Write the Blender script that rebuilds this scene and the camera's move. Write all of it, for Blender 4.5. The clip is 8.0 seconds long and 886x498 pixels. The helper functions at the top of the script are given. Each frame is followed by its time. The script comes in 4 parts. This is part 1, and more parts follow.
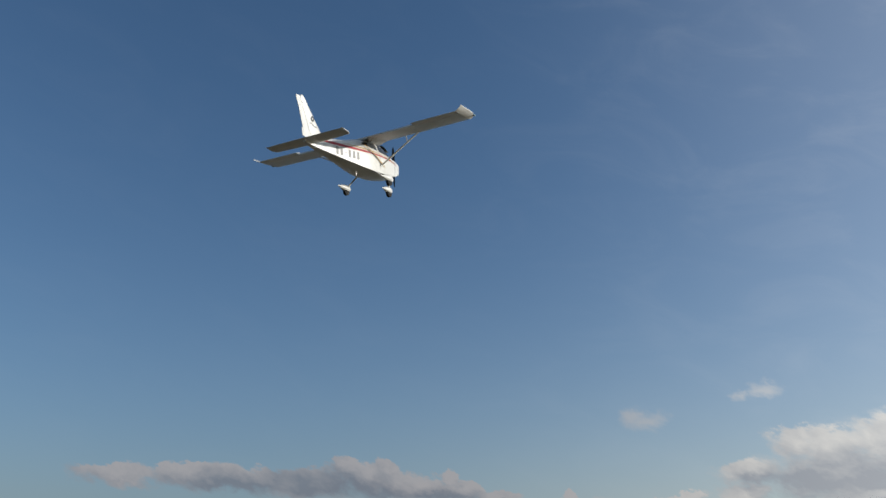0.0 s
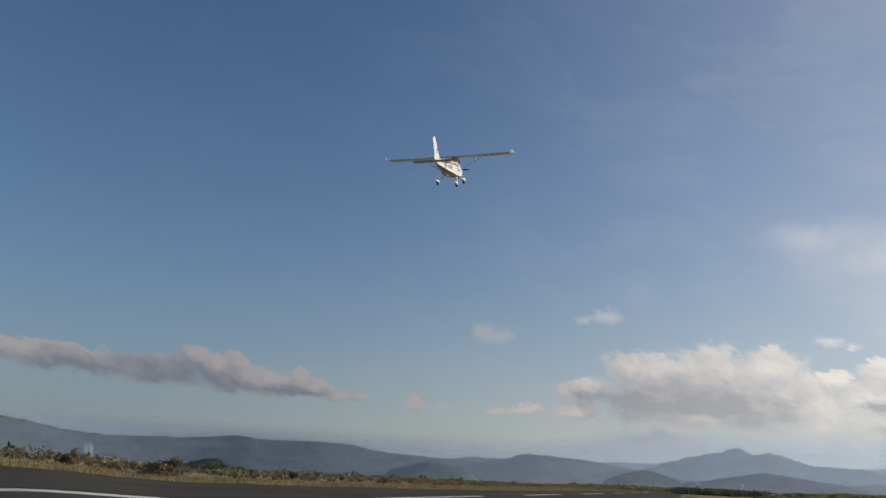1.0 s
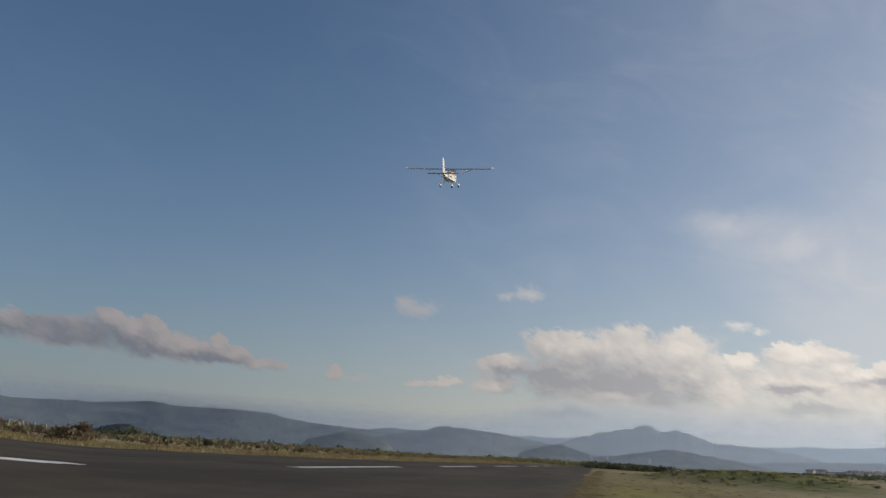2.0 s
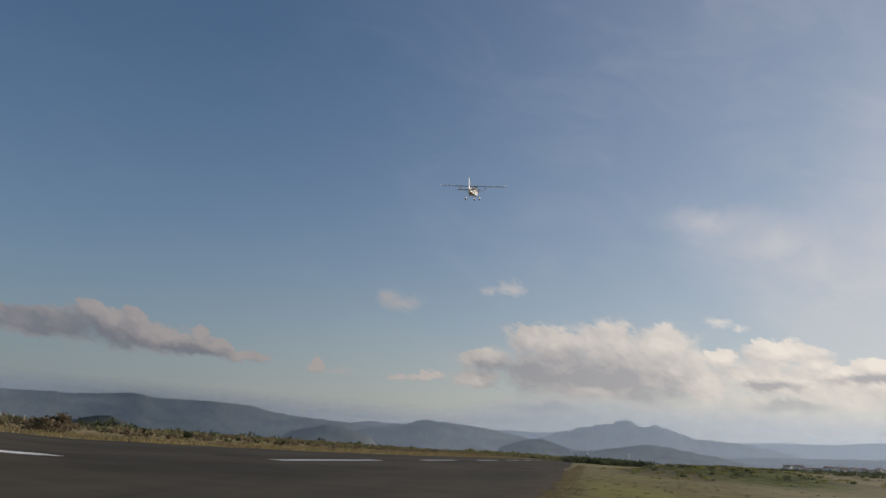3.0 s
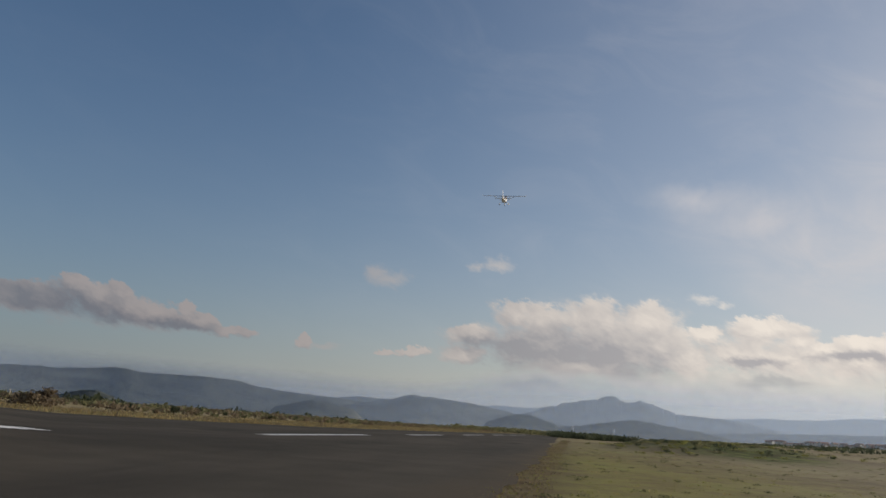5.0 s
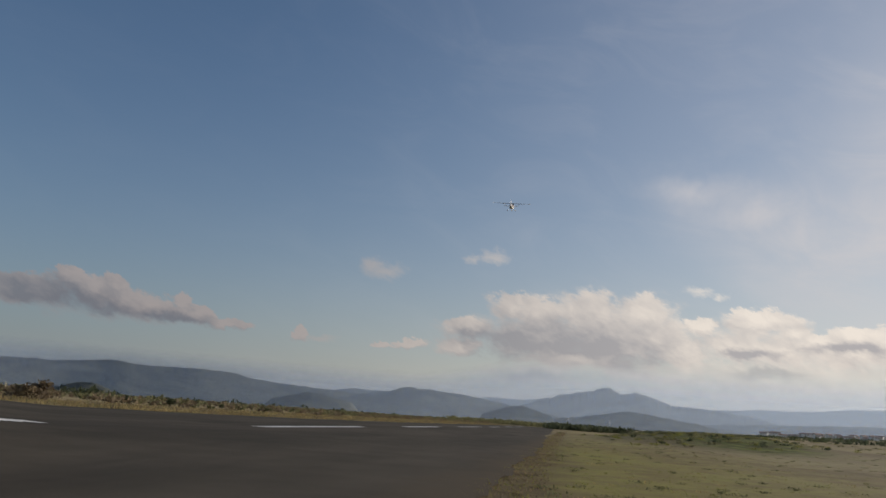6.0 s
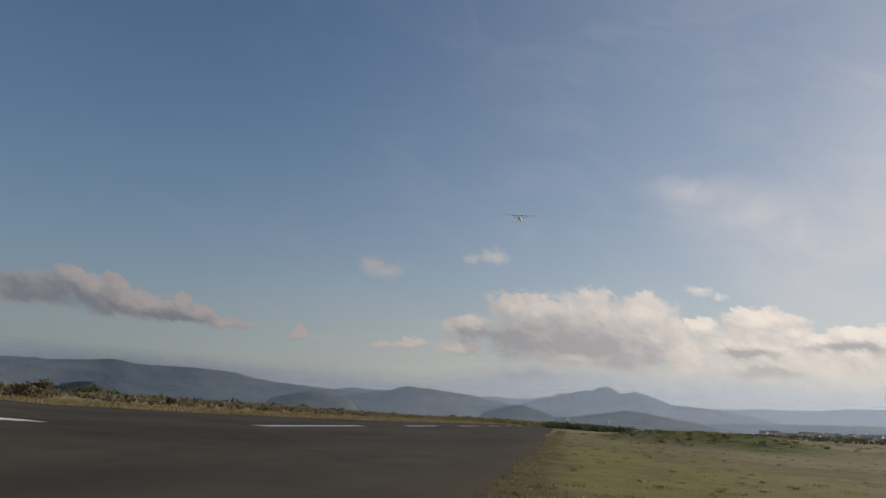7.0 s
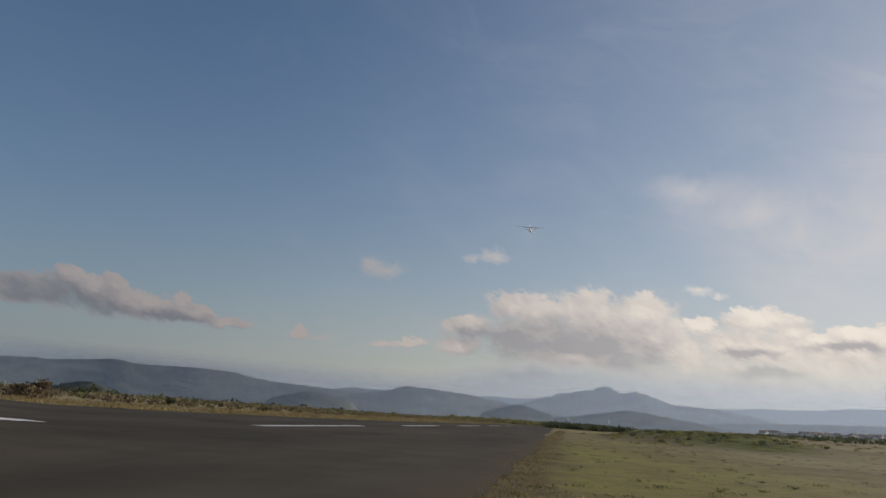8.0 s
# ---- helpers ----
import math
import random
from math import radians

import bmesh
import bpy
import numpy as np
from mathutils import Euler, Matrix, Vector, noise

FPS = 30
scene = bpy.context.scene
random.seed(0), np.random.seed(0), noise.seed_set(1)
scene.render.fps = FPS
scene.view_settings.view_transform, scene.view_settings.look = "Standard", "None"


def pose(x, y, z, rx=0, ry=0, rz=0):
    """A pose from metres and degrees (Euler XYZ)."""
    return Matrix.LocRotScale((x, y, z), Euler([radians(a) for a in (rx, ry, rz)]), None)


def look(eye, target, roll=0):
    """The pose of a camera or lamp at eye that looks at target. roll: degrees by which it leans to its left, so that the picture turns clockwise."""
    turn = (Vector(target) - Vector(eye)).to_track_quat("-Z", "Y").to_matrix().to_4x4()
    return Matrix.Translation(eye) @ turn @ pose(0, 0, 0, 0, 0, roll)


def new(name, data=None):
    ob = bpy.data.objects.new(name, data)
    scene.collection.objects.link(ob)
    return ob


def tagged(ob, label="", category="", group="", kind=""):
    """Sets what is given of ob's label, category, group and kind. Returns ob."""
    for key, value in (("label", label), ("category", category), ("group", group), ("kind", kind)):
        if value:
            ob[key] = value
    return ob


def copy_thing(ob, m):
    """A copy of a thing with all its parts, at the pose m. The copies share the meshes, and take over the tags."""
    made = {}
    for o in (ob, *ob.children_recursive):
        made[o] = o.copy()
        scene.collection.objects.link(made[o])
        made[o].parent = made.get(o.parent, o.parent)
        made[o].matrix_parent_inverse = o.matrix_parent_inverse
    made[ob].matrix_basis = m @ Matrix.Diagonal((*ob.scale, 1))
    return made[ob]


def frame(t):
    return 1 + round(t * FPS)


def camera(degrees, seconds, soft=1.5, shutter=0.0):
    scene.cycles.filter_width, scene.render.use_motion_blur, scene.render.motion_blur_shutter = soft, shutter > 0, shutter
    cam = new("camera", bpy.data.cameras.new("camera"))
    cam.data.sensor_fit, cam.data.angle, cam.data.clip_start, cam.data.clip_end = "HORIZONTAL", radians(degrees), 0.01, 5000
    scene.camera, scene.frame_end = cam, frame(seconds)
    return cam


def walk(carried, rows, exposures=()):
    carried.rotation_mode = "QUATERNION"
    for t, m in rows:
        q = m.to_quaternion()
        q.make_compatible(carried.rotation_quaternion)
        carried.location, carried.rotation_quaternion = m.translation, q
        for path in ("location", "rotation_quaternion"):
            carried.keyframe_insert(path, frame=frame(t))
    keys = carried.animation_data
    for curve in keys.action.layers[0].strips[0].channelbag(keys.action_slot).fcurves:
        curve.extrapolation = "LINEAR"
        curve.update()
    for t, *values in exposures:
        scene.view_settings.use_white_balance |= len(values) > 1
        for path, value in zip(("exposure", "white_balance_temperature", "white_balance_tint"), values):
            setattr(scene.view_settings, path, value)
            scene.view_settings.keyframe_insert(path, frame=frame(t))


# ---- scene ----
from math import cos, sin, tan, atan2, pi, exp

H = 1.27
cam = camera(56.8, 8.0, soft=1.5)
walk(cam, [
    (0.0, pose(0, 0, H, 111.90, 0.18, 27.30)),
    (0.3, pose(0, 0, H, 109.37, -2.24, 23.04)),
    (0.5, pose(0, 0, H, 107.96, -2.18, 21.10)),
    (1.0, pose(0, 0, H, 105.61, -2.92, 16.65)),
    (1.5, pose(0, 0, H, 104.40, -3.57, 13.24)),
    (2.0, pose(0, 0, H, 104.05, -3.97, 11.02)),
    (3.5, pose(0, 0, H, 103.47, -4.34, 9.60)),
    (4.0, pose(0, 0, H, 103.08, -4.42, 9.33)),
    (4.5, pose(0, 0, H, 102.61, -4.43, 9.08)),
    (5.0, pose(0, 0, H, 102.13, -4.40, 8.81)),
    (6.5, pose(0, 0, H, 101.55, -4.31, 8.52)),
    (7.0, pose(0, 0, H, 101.55, -4.31, 8.52)),
    (7.5, pose(0, 0, H, 101.55, -4.31, 8.51)),
    (8.0, pose(0, 0, H, 101.54, -4.30, 8.50)),
], exposures=[(0.0, 0.08, 6300, 8), (1.0, 0.03, 6550, 11), (4.0, -0.05, 6850, 13), (8.0, -0.05, 6950, 14)])

# ---- sky, sun ----
SUN_AZ, SUN_EL = 60.0, 16.0      # degrees to the right of the runway's line, above the horizon

sun = new("sun", bpy.data.lights.new("sun", "SUN"))
sun.data.energy, sun.data.angle, sun.data.color = 4.1, radians(0.6), (1.0, 0.935, 0.84)
sun_way = Vector((sin(radians(SUN_AZ)) * cos(radians(SUN_EL)), cos(radians(SUN_AZ)) * cos(radians(SUN_EL)), sin(radians(SUN_EL))))
sun.matrix_world = look(sun_way * 100, (0, 0, 0))

# clouds: azimuth, elevation, half width, half height, all in degrees
BANK = [(-33.6, 6.6, 1.5, 0.8), (-35.8, 5.9, 2.7, 0.9), (-32.3, 6.2, 2.1, 0.9), (-30.6, 6.0, 2.0, 1.0), (-28.8, 5.7, 2.0, 0.85),
        (-26.2, 5.4, 2.0, 0.6), (-23.6, 5.1, 1.6, 0.38), (-26.7, 6.2, 0.6, 0.55), (-31.1, 6.9, 0.8, 0.55), (-34.0, 7.1, 0.6, 0.55),
        (-37.6, 5.8, 2.3, 0.8), (-39.3, 6.1, 0.9, 0.5), (-43.8, 6.6, 1.2, 0.5), (-45.2, 6.5, 0.8, 0.5), (-42.5, 6.2, 4.5, 0.8), (-48.5, 6.2, 2.5, 0.7),
        (-11.4, 4.9, 1.3, 0.36), (-13.2, 4.75, 0.7, 0.22), (-19.0, 5.05, 0.5, 0.42)]
CUMULUS = [(-7.0, 6.3, 2.0, 0.94), (-7.9, 5.0, 1.6, 0.55), (-4.3, 8.0, 1.5, 1.0), (-2.1, 7.6, 2.3, 1.3), (1.0, 7.7, 2.7, 1.5),
           (4.8, 7.8, 2.1, 1.4), (-2.0, 5.8, 4.3, 1.6), (2.6, 6.0, 3.9, 1.9), (5.8, 6.2, 2.3, 1.7), (7.6, 5.5, 1.6, 1.3), (0.0, 4.5, 4.3, 0.7)]
HEAP = [(8.5, 7.1, 1.0, 0.6), (11.7, 7.5, 2.0, 1.0), (13.1, 7.7, 1.8, 0.85), (14.2, 6.9, 1.2, 0.6), (10.6, 6.1, 2.5, 1.1),
        (13.4, 5.9, 3.1, 1.0), (15.9, 6.2, 2.3, 0.85), (17.8, 6.7, 1.9, 0.85), (19.4, 6.5, 2.3, 1.15), (17.3, 5.6, 3.1, 0.85), (25.0, 6.5, 4.0, 1.2), (32.0, 6.0, 5.0, 1.0)]
TRAILS = [(-2.7, 3.3, 2.7, 0.6), (4.5, 3.9, 2.3, 0.7), (7.1, 3.5, 2.3, 0.85), (11.3, 4.2, 3.5, 0.95), (14.7, 4.7, 4.7, 0.95),
          (17.3, 4.7, 3.1, 1.1), (10.6, 3.1, 4.3, 0.7), (-31.0, 5.3, 4.7, 0.7), (15.0, 3.4, 5.9, 0.8), (23.0, 4.5, 5.0, 1.2)]
CORES = [(-0.1, 5.5, 5.3, 1.35), (-3.6, 5.5, 2.9, 1.0), (-6.3, 5.6, 1.8, 0.45), (-5.1, 4.4, 2.3, 0.4), (3.8, 4.6, 2.3, 0.5),
         (11.3, 5.6, 1.6, 0.3), (17.3, 5.9, 2.0, 0.28), (12.7, 4.3, 2.0, 0.28), (-2.5, 3.2, 2.0, 0.35), (-36.4, 5.9, 3.0, 0.9),
         (-32.0, 5.2, 3.5, 0.45), (-27.5, 5.1, 2.3, 0.35), (-33.8, 5.5, 2.3, 0.55), (-40.5, 5.8, 3.5, 0.7)]
PUFFS = [(-17.7, 4.7, 1.2, 0.2), (-13.4, 9.8, 1.2, 0.55),
         (-14.1, 10.1, 0.7, 0.5), (-7.3, 11.1, 0.5, 0.3), (-5.9, 11.3, 0.9, 0.35), (0.7, 9.1, 0.7, 0.4), (8.3, 9.5, 0.7, 0.25), (9.4, 9.2, 0.5, 0.2)]
VEIL = [(8.6, 16.3, 2.8, 0.9), (12.0, 14.9, 4.5, 1.6), (15.8, 13.2, 6.0, 2.6), (19.5, 11.8, 6.0, 4.2), (22.5, 18.0, 5.5, 6.0),
        (25.0, 14.5, 7.0, 7.0), (32.0, 14.0, 9.0, 8.0)]


SKY_GAIN = (0.064, 0.084, 0.101)
CLOUD_DARK_FAR, CLOUD_DARK_SUN = (0.165, 0.18, 0.215), (0.42, 0.418, 0.44)
CLOUD_LIGHT_FAR, CLOUD_LIGHT_SUN = (0.345, 0.325, 0.33), (0.88, 0.83, 0.755)
VEIL_COLOUR, AUREOLE = (0.60, 0.61, 0.64), 0.375
HAZE_FAR, HAZE_SUN = (0.240, 0.272, 0.315), (0.75, 0.71, 0.64)


class Nodes:
    """Short writing for node trees."""

    def __init__(self, tree):
        self.tree = tree

    def put(self, kind, *sources, operation="", clamp=False, interpolation="", group=None):
        n = self.tree.nodes.new(kind)
        if operation:
            n.operation = operation
        if clamp:
            n.use_clamp = True
        if interpolation:
            n.interpolation_type = interpolation
        if group:
            n.node_tree = group
        for i, s in enumerate(sources):
            self.wire(n.inputs[i], s)
        return n

    def wire(self, socket, s):
        if s is None:
            return
        if isinstance(s, bpy.types.NodeSocket):
            self.tree.links.new(s, socket)
        elif isinstance(s, bpy.types.Node):
            self.tree.links.new(s.outputs[0], socket)
        else:
            socket.default_value = s

    def math(self, op, a, b=None, c=None, clamp=False):
        return self.put("ShaderNodeMath", a, b, c, operation=op, clamp=clamp).outputs[0]

    def vec(self, op, a, b=None, c=None):
        n = self.put("ShaderNodeVectorMath", a, b, c, operation=op)
        return n.outputs["Value"] if op in ("LENGTH", "DOT_PRODUCT") else n.outputs[0]

    def noise(self, where, scale, detail=4.0, rough=0.55, distort=0.0):
        n = self.put("ShaderNodeTexNoise", where)
        n.inputs["Scale"].default_value, n.inputs["Detail"].default_value = scale, detail
        n.inputs["Roughness"].default_value, n.inputs["Distortion"].default_value = rough, distort
        return n

    def ramp(self, fac, stops):
        n = self.put("ShaderNodeValToRGB", fac)
        while len(n.color_ramp.elements) < len(stops):
            n.color_ramp.elements.new(0.5)
        for e, (at, col) in zip(n.color_ramp.elements, stops):
            e.position, e.color = at, (*col, 1) if len(col) == 3 else col
        return n.outputs[0]

    def mix(self, fac, a, b, blend="MIX"):
        n = self.tree.nodes.new("ShaderNodeMix")
        n.data_type, n.blend_type = "RGBA", blend
        for name, s in (("Factor_Float", fac), ("A_Color", a), ("B_Color", b)):
            socket = next(q for q in n.inputs if q.identifier == name)
            self.wire(socket, (*s, 1) if isinstance(s, tuple) and len(s) == 3 else s)
        return next(q for q in n.outputs if q.identifier == "Result_Color")

    def smooth(self, value, lo, hi):
        n = self.put("ShaderNodeMapRange", value, lo, hi, 0.0, 1.0, interpolation="SMOOTHSTEP")
        return n.outputs[0]


def cloud_group(name, blobs, soft):
    """A node group: from a place (azimuth, elevation) to how deep it lies inside the nearest of the blobs."""
    g = bpy.data.node_groups.new(name, "ShaderNodeTree")
    g.interface.new_socket("Where", in_out="INPUT", socket_type="NodeSocketVector")
    g.interface.new_socket("Depth", in_out="OUTPUT", socket_type="NodeSocketFloat")
    b = Nodes(g)
    start, end = g.nodes.new("NodeGroupInput"), g.nodes.new("NodeGroupOutput")
    best = None
    for az, el, wa, we in blobs:
        d = b.vec("LENGTH", b.vec("MULTIPLY_ADD", start.outputs[0], (1 / wa, 1 / we, 0), (-az / wa, -el / we, 0)))
        best = d if best is None else b.put("ShaderNodeMath", best, d, soft, operation="SMOOTH_MIN").outputs[0]
    g.links.new(b.math("SUBTRACT", 1.0, best), end.inputs[0])
    return g


world = bpy.data.worlds.new("sky")
scene.world = world
world.use_nodes = True
world.node_tree.nodes.clear()
w = Nodes(world.node_tree)
way = w.put("ShaderNodeTexCoord").outputs["Generated"]
sky = w.put("ShaderNodeTexSky")
sky.sky_type, sky.sun_disc, sky.sun_elevation, sky.sun_rotation = "NISHITA", False, radians(SUN_EL), radians(SUN_AZ)
sky.altitude, sky.air_density, sky.dust_density, sky.ozone_density = 300, 1.0, 1.6, 1.6
xyz = w.put("ShaderNodeSeparateXYZ", way)
az = w.math("MULTIPLY", w.math("ARCTAN2", xyz.outputs[0], xyz.outputs[1]), 180 / pi)
el = w.math("MULTIPLY", w.math("ARCSINE", xyz.outputs[2]), 180 / pi)
where = w.put("ShaderNodeCombineXYZ", az, el, 0.0).outputs[0]
# ragged outlines: billows, combed out downwind, bend the place at which the field is read
comb = w.put("ShaderNodeVectorRotate", where)
comb.rotation_type = "Z_AXIS"
comb.inputs["Angle"].default_value = radians(24)
combed = w.vec("MULTIPLY", comb.outputs[0], (0.55, 1.0, 0))
big = w.noise(combed, 0.55, 2.0).outputs["Color"]
fine = w.noise(combed, 1.7, 6.0, 0.62).outputs["Color"]
bent = w.vec("ADD", w.vec("MULTIPLY_ADD", w.vec("SUBTRACT", big, (0.5, 0.5, 0.5)), (2.2, 1.3, 0), where),
             w.vec("MULTIPLY", w.vec("SUBTRACT", fine, (0.5, 0.5, 0.5)), (1.6, 1.1, 0)))
field = cloud_group("cloud_field", BANK + CUMULUS + HEAP, 0.25)


def read(group, place):
    n = w.put("ShaderNodeGroup", group=group)
    w.wire(n.inputs[0], place)
    return n.outputs[0]


depth = read(field, bent)
sunward = read(field, w.vec("ADD", bent, (0.25, 0.75, 0)))
lace = w.noise(combed, 0.9, 6.0, 0.58, 0.3).outputs[0]
wisps = w.noise(combed, 1.3, 7.0, 0.66).outputs[0]
# crisp where the cloud faces upwards, frayed along its underside
above = w.math("SUBTRACT", depth, sunward, clamp=True)
ragged = w.math("ADD", depth, w.math("MULTIPLY_ADD", wisps, 1.3, -0.65))
crisp, frayed = w.smooth(ragged, -0.15, 0.20), w.smooth(ragged, -0.42, 0.45)
body = w.math("ADD", frayed, w.math("MULTIPLY", w.math("SUBTRACT", crisp, frayed), w.smooth(above, 0.15, 0.7)), clamp=True)
core = w.smooth(read(cloud_group("core_field", CORES, 0.4), bent), -0.9, 1.1)
lit = w.math("MULTIPLY_ADD", above, 0.40, 0.58)
lit = w.math("ADD", lit, w.math("MULTIPLY_ADD", lace, 1.15, -0.575))
lit = w.math("SUBTRACT", lit, w.math("MULTIPLY", core, 0.74), clamp=True)
side = w.smooth(az, -25.0, 15.0)                  # the clouds nearer the sun are brighter
shade = w.mix(side, CLOUD_DARK_FAR, CLOUD_DARK_SUN)
shine = w.mix(side, CLOUD_LIGHT_FAR, CLOUD_LIGHT_SUN)
cloud = w.mix(lit, shade, shine)
small = w.math("ADD", read(cloud_group("puff_field", PUFFS, 0.2), bent), w.math("MULTIPLY_ADD", wisps, 1.6, -0.8))
puffs = w.math("MULTIPLY", w.smooth(small, -0.7, 1.1), 0.56)
trail_depth = w.math("ADD", read(cloud_group("trail_field", TRAILS, 0.5), bent), w.math("MULTIPLY_ADD", wisps, 2.0, -1.0))
trails = w.math("MULTIPLY", w.smooth(trail_depth, -0.65, 0.85), 0.60)
veil_place = w.vec("MULTIPLY_ADD", w.vec("SUBTRACT", w.noise(where, 0.16, 4.0, 0.6).outputs["Color"], (0.5, 0.5, 0.5)), (4.5, 3.5, 0), where)
veil = w.smooth(read(cloud_group("veil_field", VEIL, 0.6), veil_place), -1.0, 1.3)
fallen = w.put("ShaderNodeVectorRotate", where)
fallen.rotation_type = "Z_AXIS"
fallen.inputs["Angle"].default_value = radians(13)
streaks = w.noise(w.vec("MULTIPLY", fallen.outputs[0], (0.11, 0.26, 0)), 1.0, 7.0, 0.6, 0.8).outputs[0]
veil = w.math("MULTIPLY", veil, w.math("MULTIPLY_ADD", streaks, 1.5, -0.05), clamp=True)
thin = w.math("MULTIPLY", w.smooth(streaks, 0.40, 0.80), w.math("MULTIPLY_ADD", w.smooth(az, -30.0, 20.0), 0.12, 0.012))
base = w.put("ShaderNodeVectorMath", sky, SKY_GAIN, operation="MULTIPLY").outputs[0]
# dusty air: a bright aureole round the sun and pale haze along the horizon
towards = w.vec("DOT_PRODUCT", way, tuple(sun_way))
aureole = w.math("MULTIPLY", w.math("POWER", w.smooth(towards, 0.10, 1.05), 1.6), AUREOLE)
low = w.math("POWER", 2.718, w.math("MULTIPLY", w.math("MAXIMUM", el, 0.0), -0.125))
haze = w.mix(w.smooth(az, -45.0, 30.0), HAZE_FAR, HAZE_SUN)
tone = w.mix(aureole, base, VEIL_COLOUR)
tone = w.mix(w.math("MULTIPLY", low, 0.9), tone, haze)
tone = w.mix(w.math("ADD", w.math("MULTIPLY", veil, 0.85), thin, clamp=True), tone, VEIL_COLOUR)
tone = w.mix(puffs, tone, shine)
tone = w.mix(trails, tone, cloud)
tone = w.mix(w.math("MULTIPLY", body, 0.88), tone, cloud)
back = w.put("ShaderNodeBackground", tone, 1.0)
w.put("ShaderNodeOutputWorld", back)

# ---- materials ----


def material(name, build, rough=0.8, metal=0.0, bump=0.0, bump_scale=8.0, spec=0.3, leafy=0.0):
    """A node material: build(nodes, where) gives the colour socket or a colour; bump in metres."""
    m = bpy.data.materials.new(name)
    m.use_nodes = True
    m.node_tree.nodes.clear()
    b = Nodes(m.node_tree)
    where = b.put("ShaderNodeTexCoord").outputs["Object"]
    col = build(b, where) if callable(build) else (*build, 1)
    p = b.put("ShaderNodeBsdfPrincipled")
    b.wire(p.inputs["Base Color"], col)
    b.wire(p.inputs["Roughness"], rough(b, where) if callable(rough) else rough)
    p.inputs["Metallic"].default_value = metal
    p.inputs["Specular IOR Level"].default_value = spec
    if bump:
        n = b.put("ShaderNodeBump")
        n.inputs["Strength"].default_value, n.inputs["Distance"].default_value = 1.0, bump
        b.wire(n.inputs["Height"], b.noise(where, bump_scale, 5.0).outputs[0])
        b.wire(p.inputs["Normal"], n)
    if leafy:                                   # blades and leaves let part of the light through
        glow_through = b.put("ShaderNodeBsdfTranslucent", col)
        p = b.put("ShaderNodeMixShader", leafy, p, glow_through)
    b.put("ShaderNodeOutputMaterial", p)
    return m


def patchy(colours, big, small, rough=0.65):
    """Colours laid by a broad noise and broken up by a fine one."""
    def build(b, where):
        n = b.noise(where, big, 3.0, 0.5).outputs[0]
        f = b.noise(where, small, 5.0, rough).outputs[0]
        t = b.math("ADD", b.math("MULTIPLY_ADD", n, 1.5, -0.55), b.math("MULTIPLY_ADD", f, 0.9, -0.2))
        steps = len(colours)
        return b.ramp(t, [(0.28 + 0.5 * i / max(1, steps - 1), c) for i, c in enumerate(colours)])
    return build


def asphalt_colour(b, where):
    stretched = b.vec("MULTIPLY", where, (1, 0.12, 1))
    lanes = b.noise(stretched, 0.22, 4.0, 0.55).outputs[0]
    blots = b.noise(where, 0.35, 5.0, 0.6).outputs[0]
    grain = b.noise(where, 60.0, 3.0, 0.7).outputs[0]
    stains = b.smooth(b.noise(b.vec("MULTIPLY", where, (1, 0.3, 1)), 0.12, 5.0, 0.6, 0.8).outputs[0], 0.52, 0.72)
    t = b.math("ADD", b.math("MULTIPLY", lanes, 0.6), b.math("ADD", b.math("MULTIPLY", blots, 0.35), b.math("MULTIPLY_ADD", grain, 0.2, -0.08)))
    tar = b.ramp(t, [(0.34, (0.040, 0.034, 0.025)), (0.50, (0.066, 0.055, 0.040)), (0.68, (0.098, 0.082, 0.060))])
    tar = b.mix(b.math("MULTIPLY", stains, 0.75), tar, (0.032, 0.027, 0.021))
    # dust and soil washed over the verge
    pos = b.put("ShaderNodeSeparateXYZ", where)
    blown = b.noise(b.vec("MULTIPLY", where, (1, 0.35, 1)), 0.6, 6.0, 0.7).outputs[0]
    dusty = b.smooth(b.math("MULTIPLY_ADD", blown, 4.0, pos.outputs[0]), -1.8, 0.9)
    return b.mix(b.math("MULTIPLY", dusty, 0.8), tar, (0.092, 0.070, 0.044))


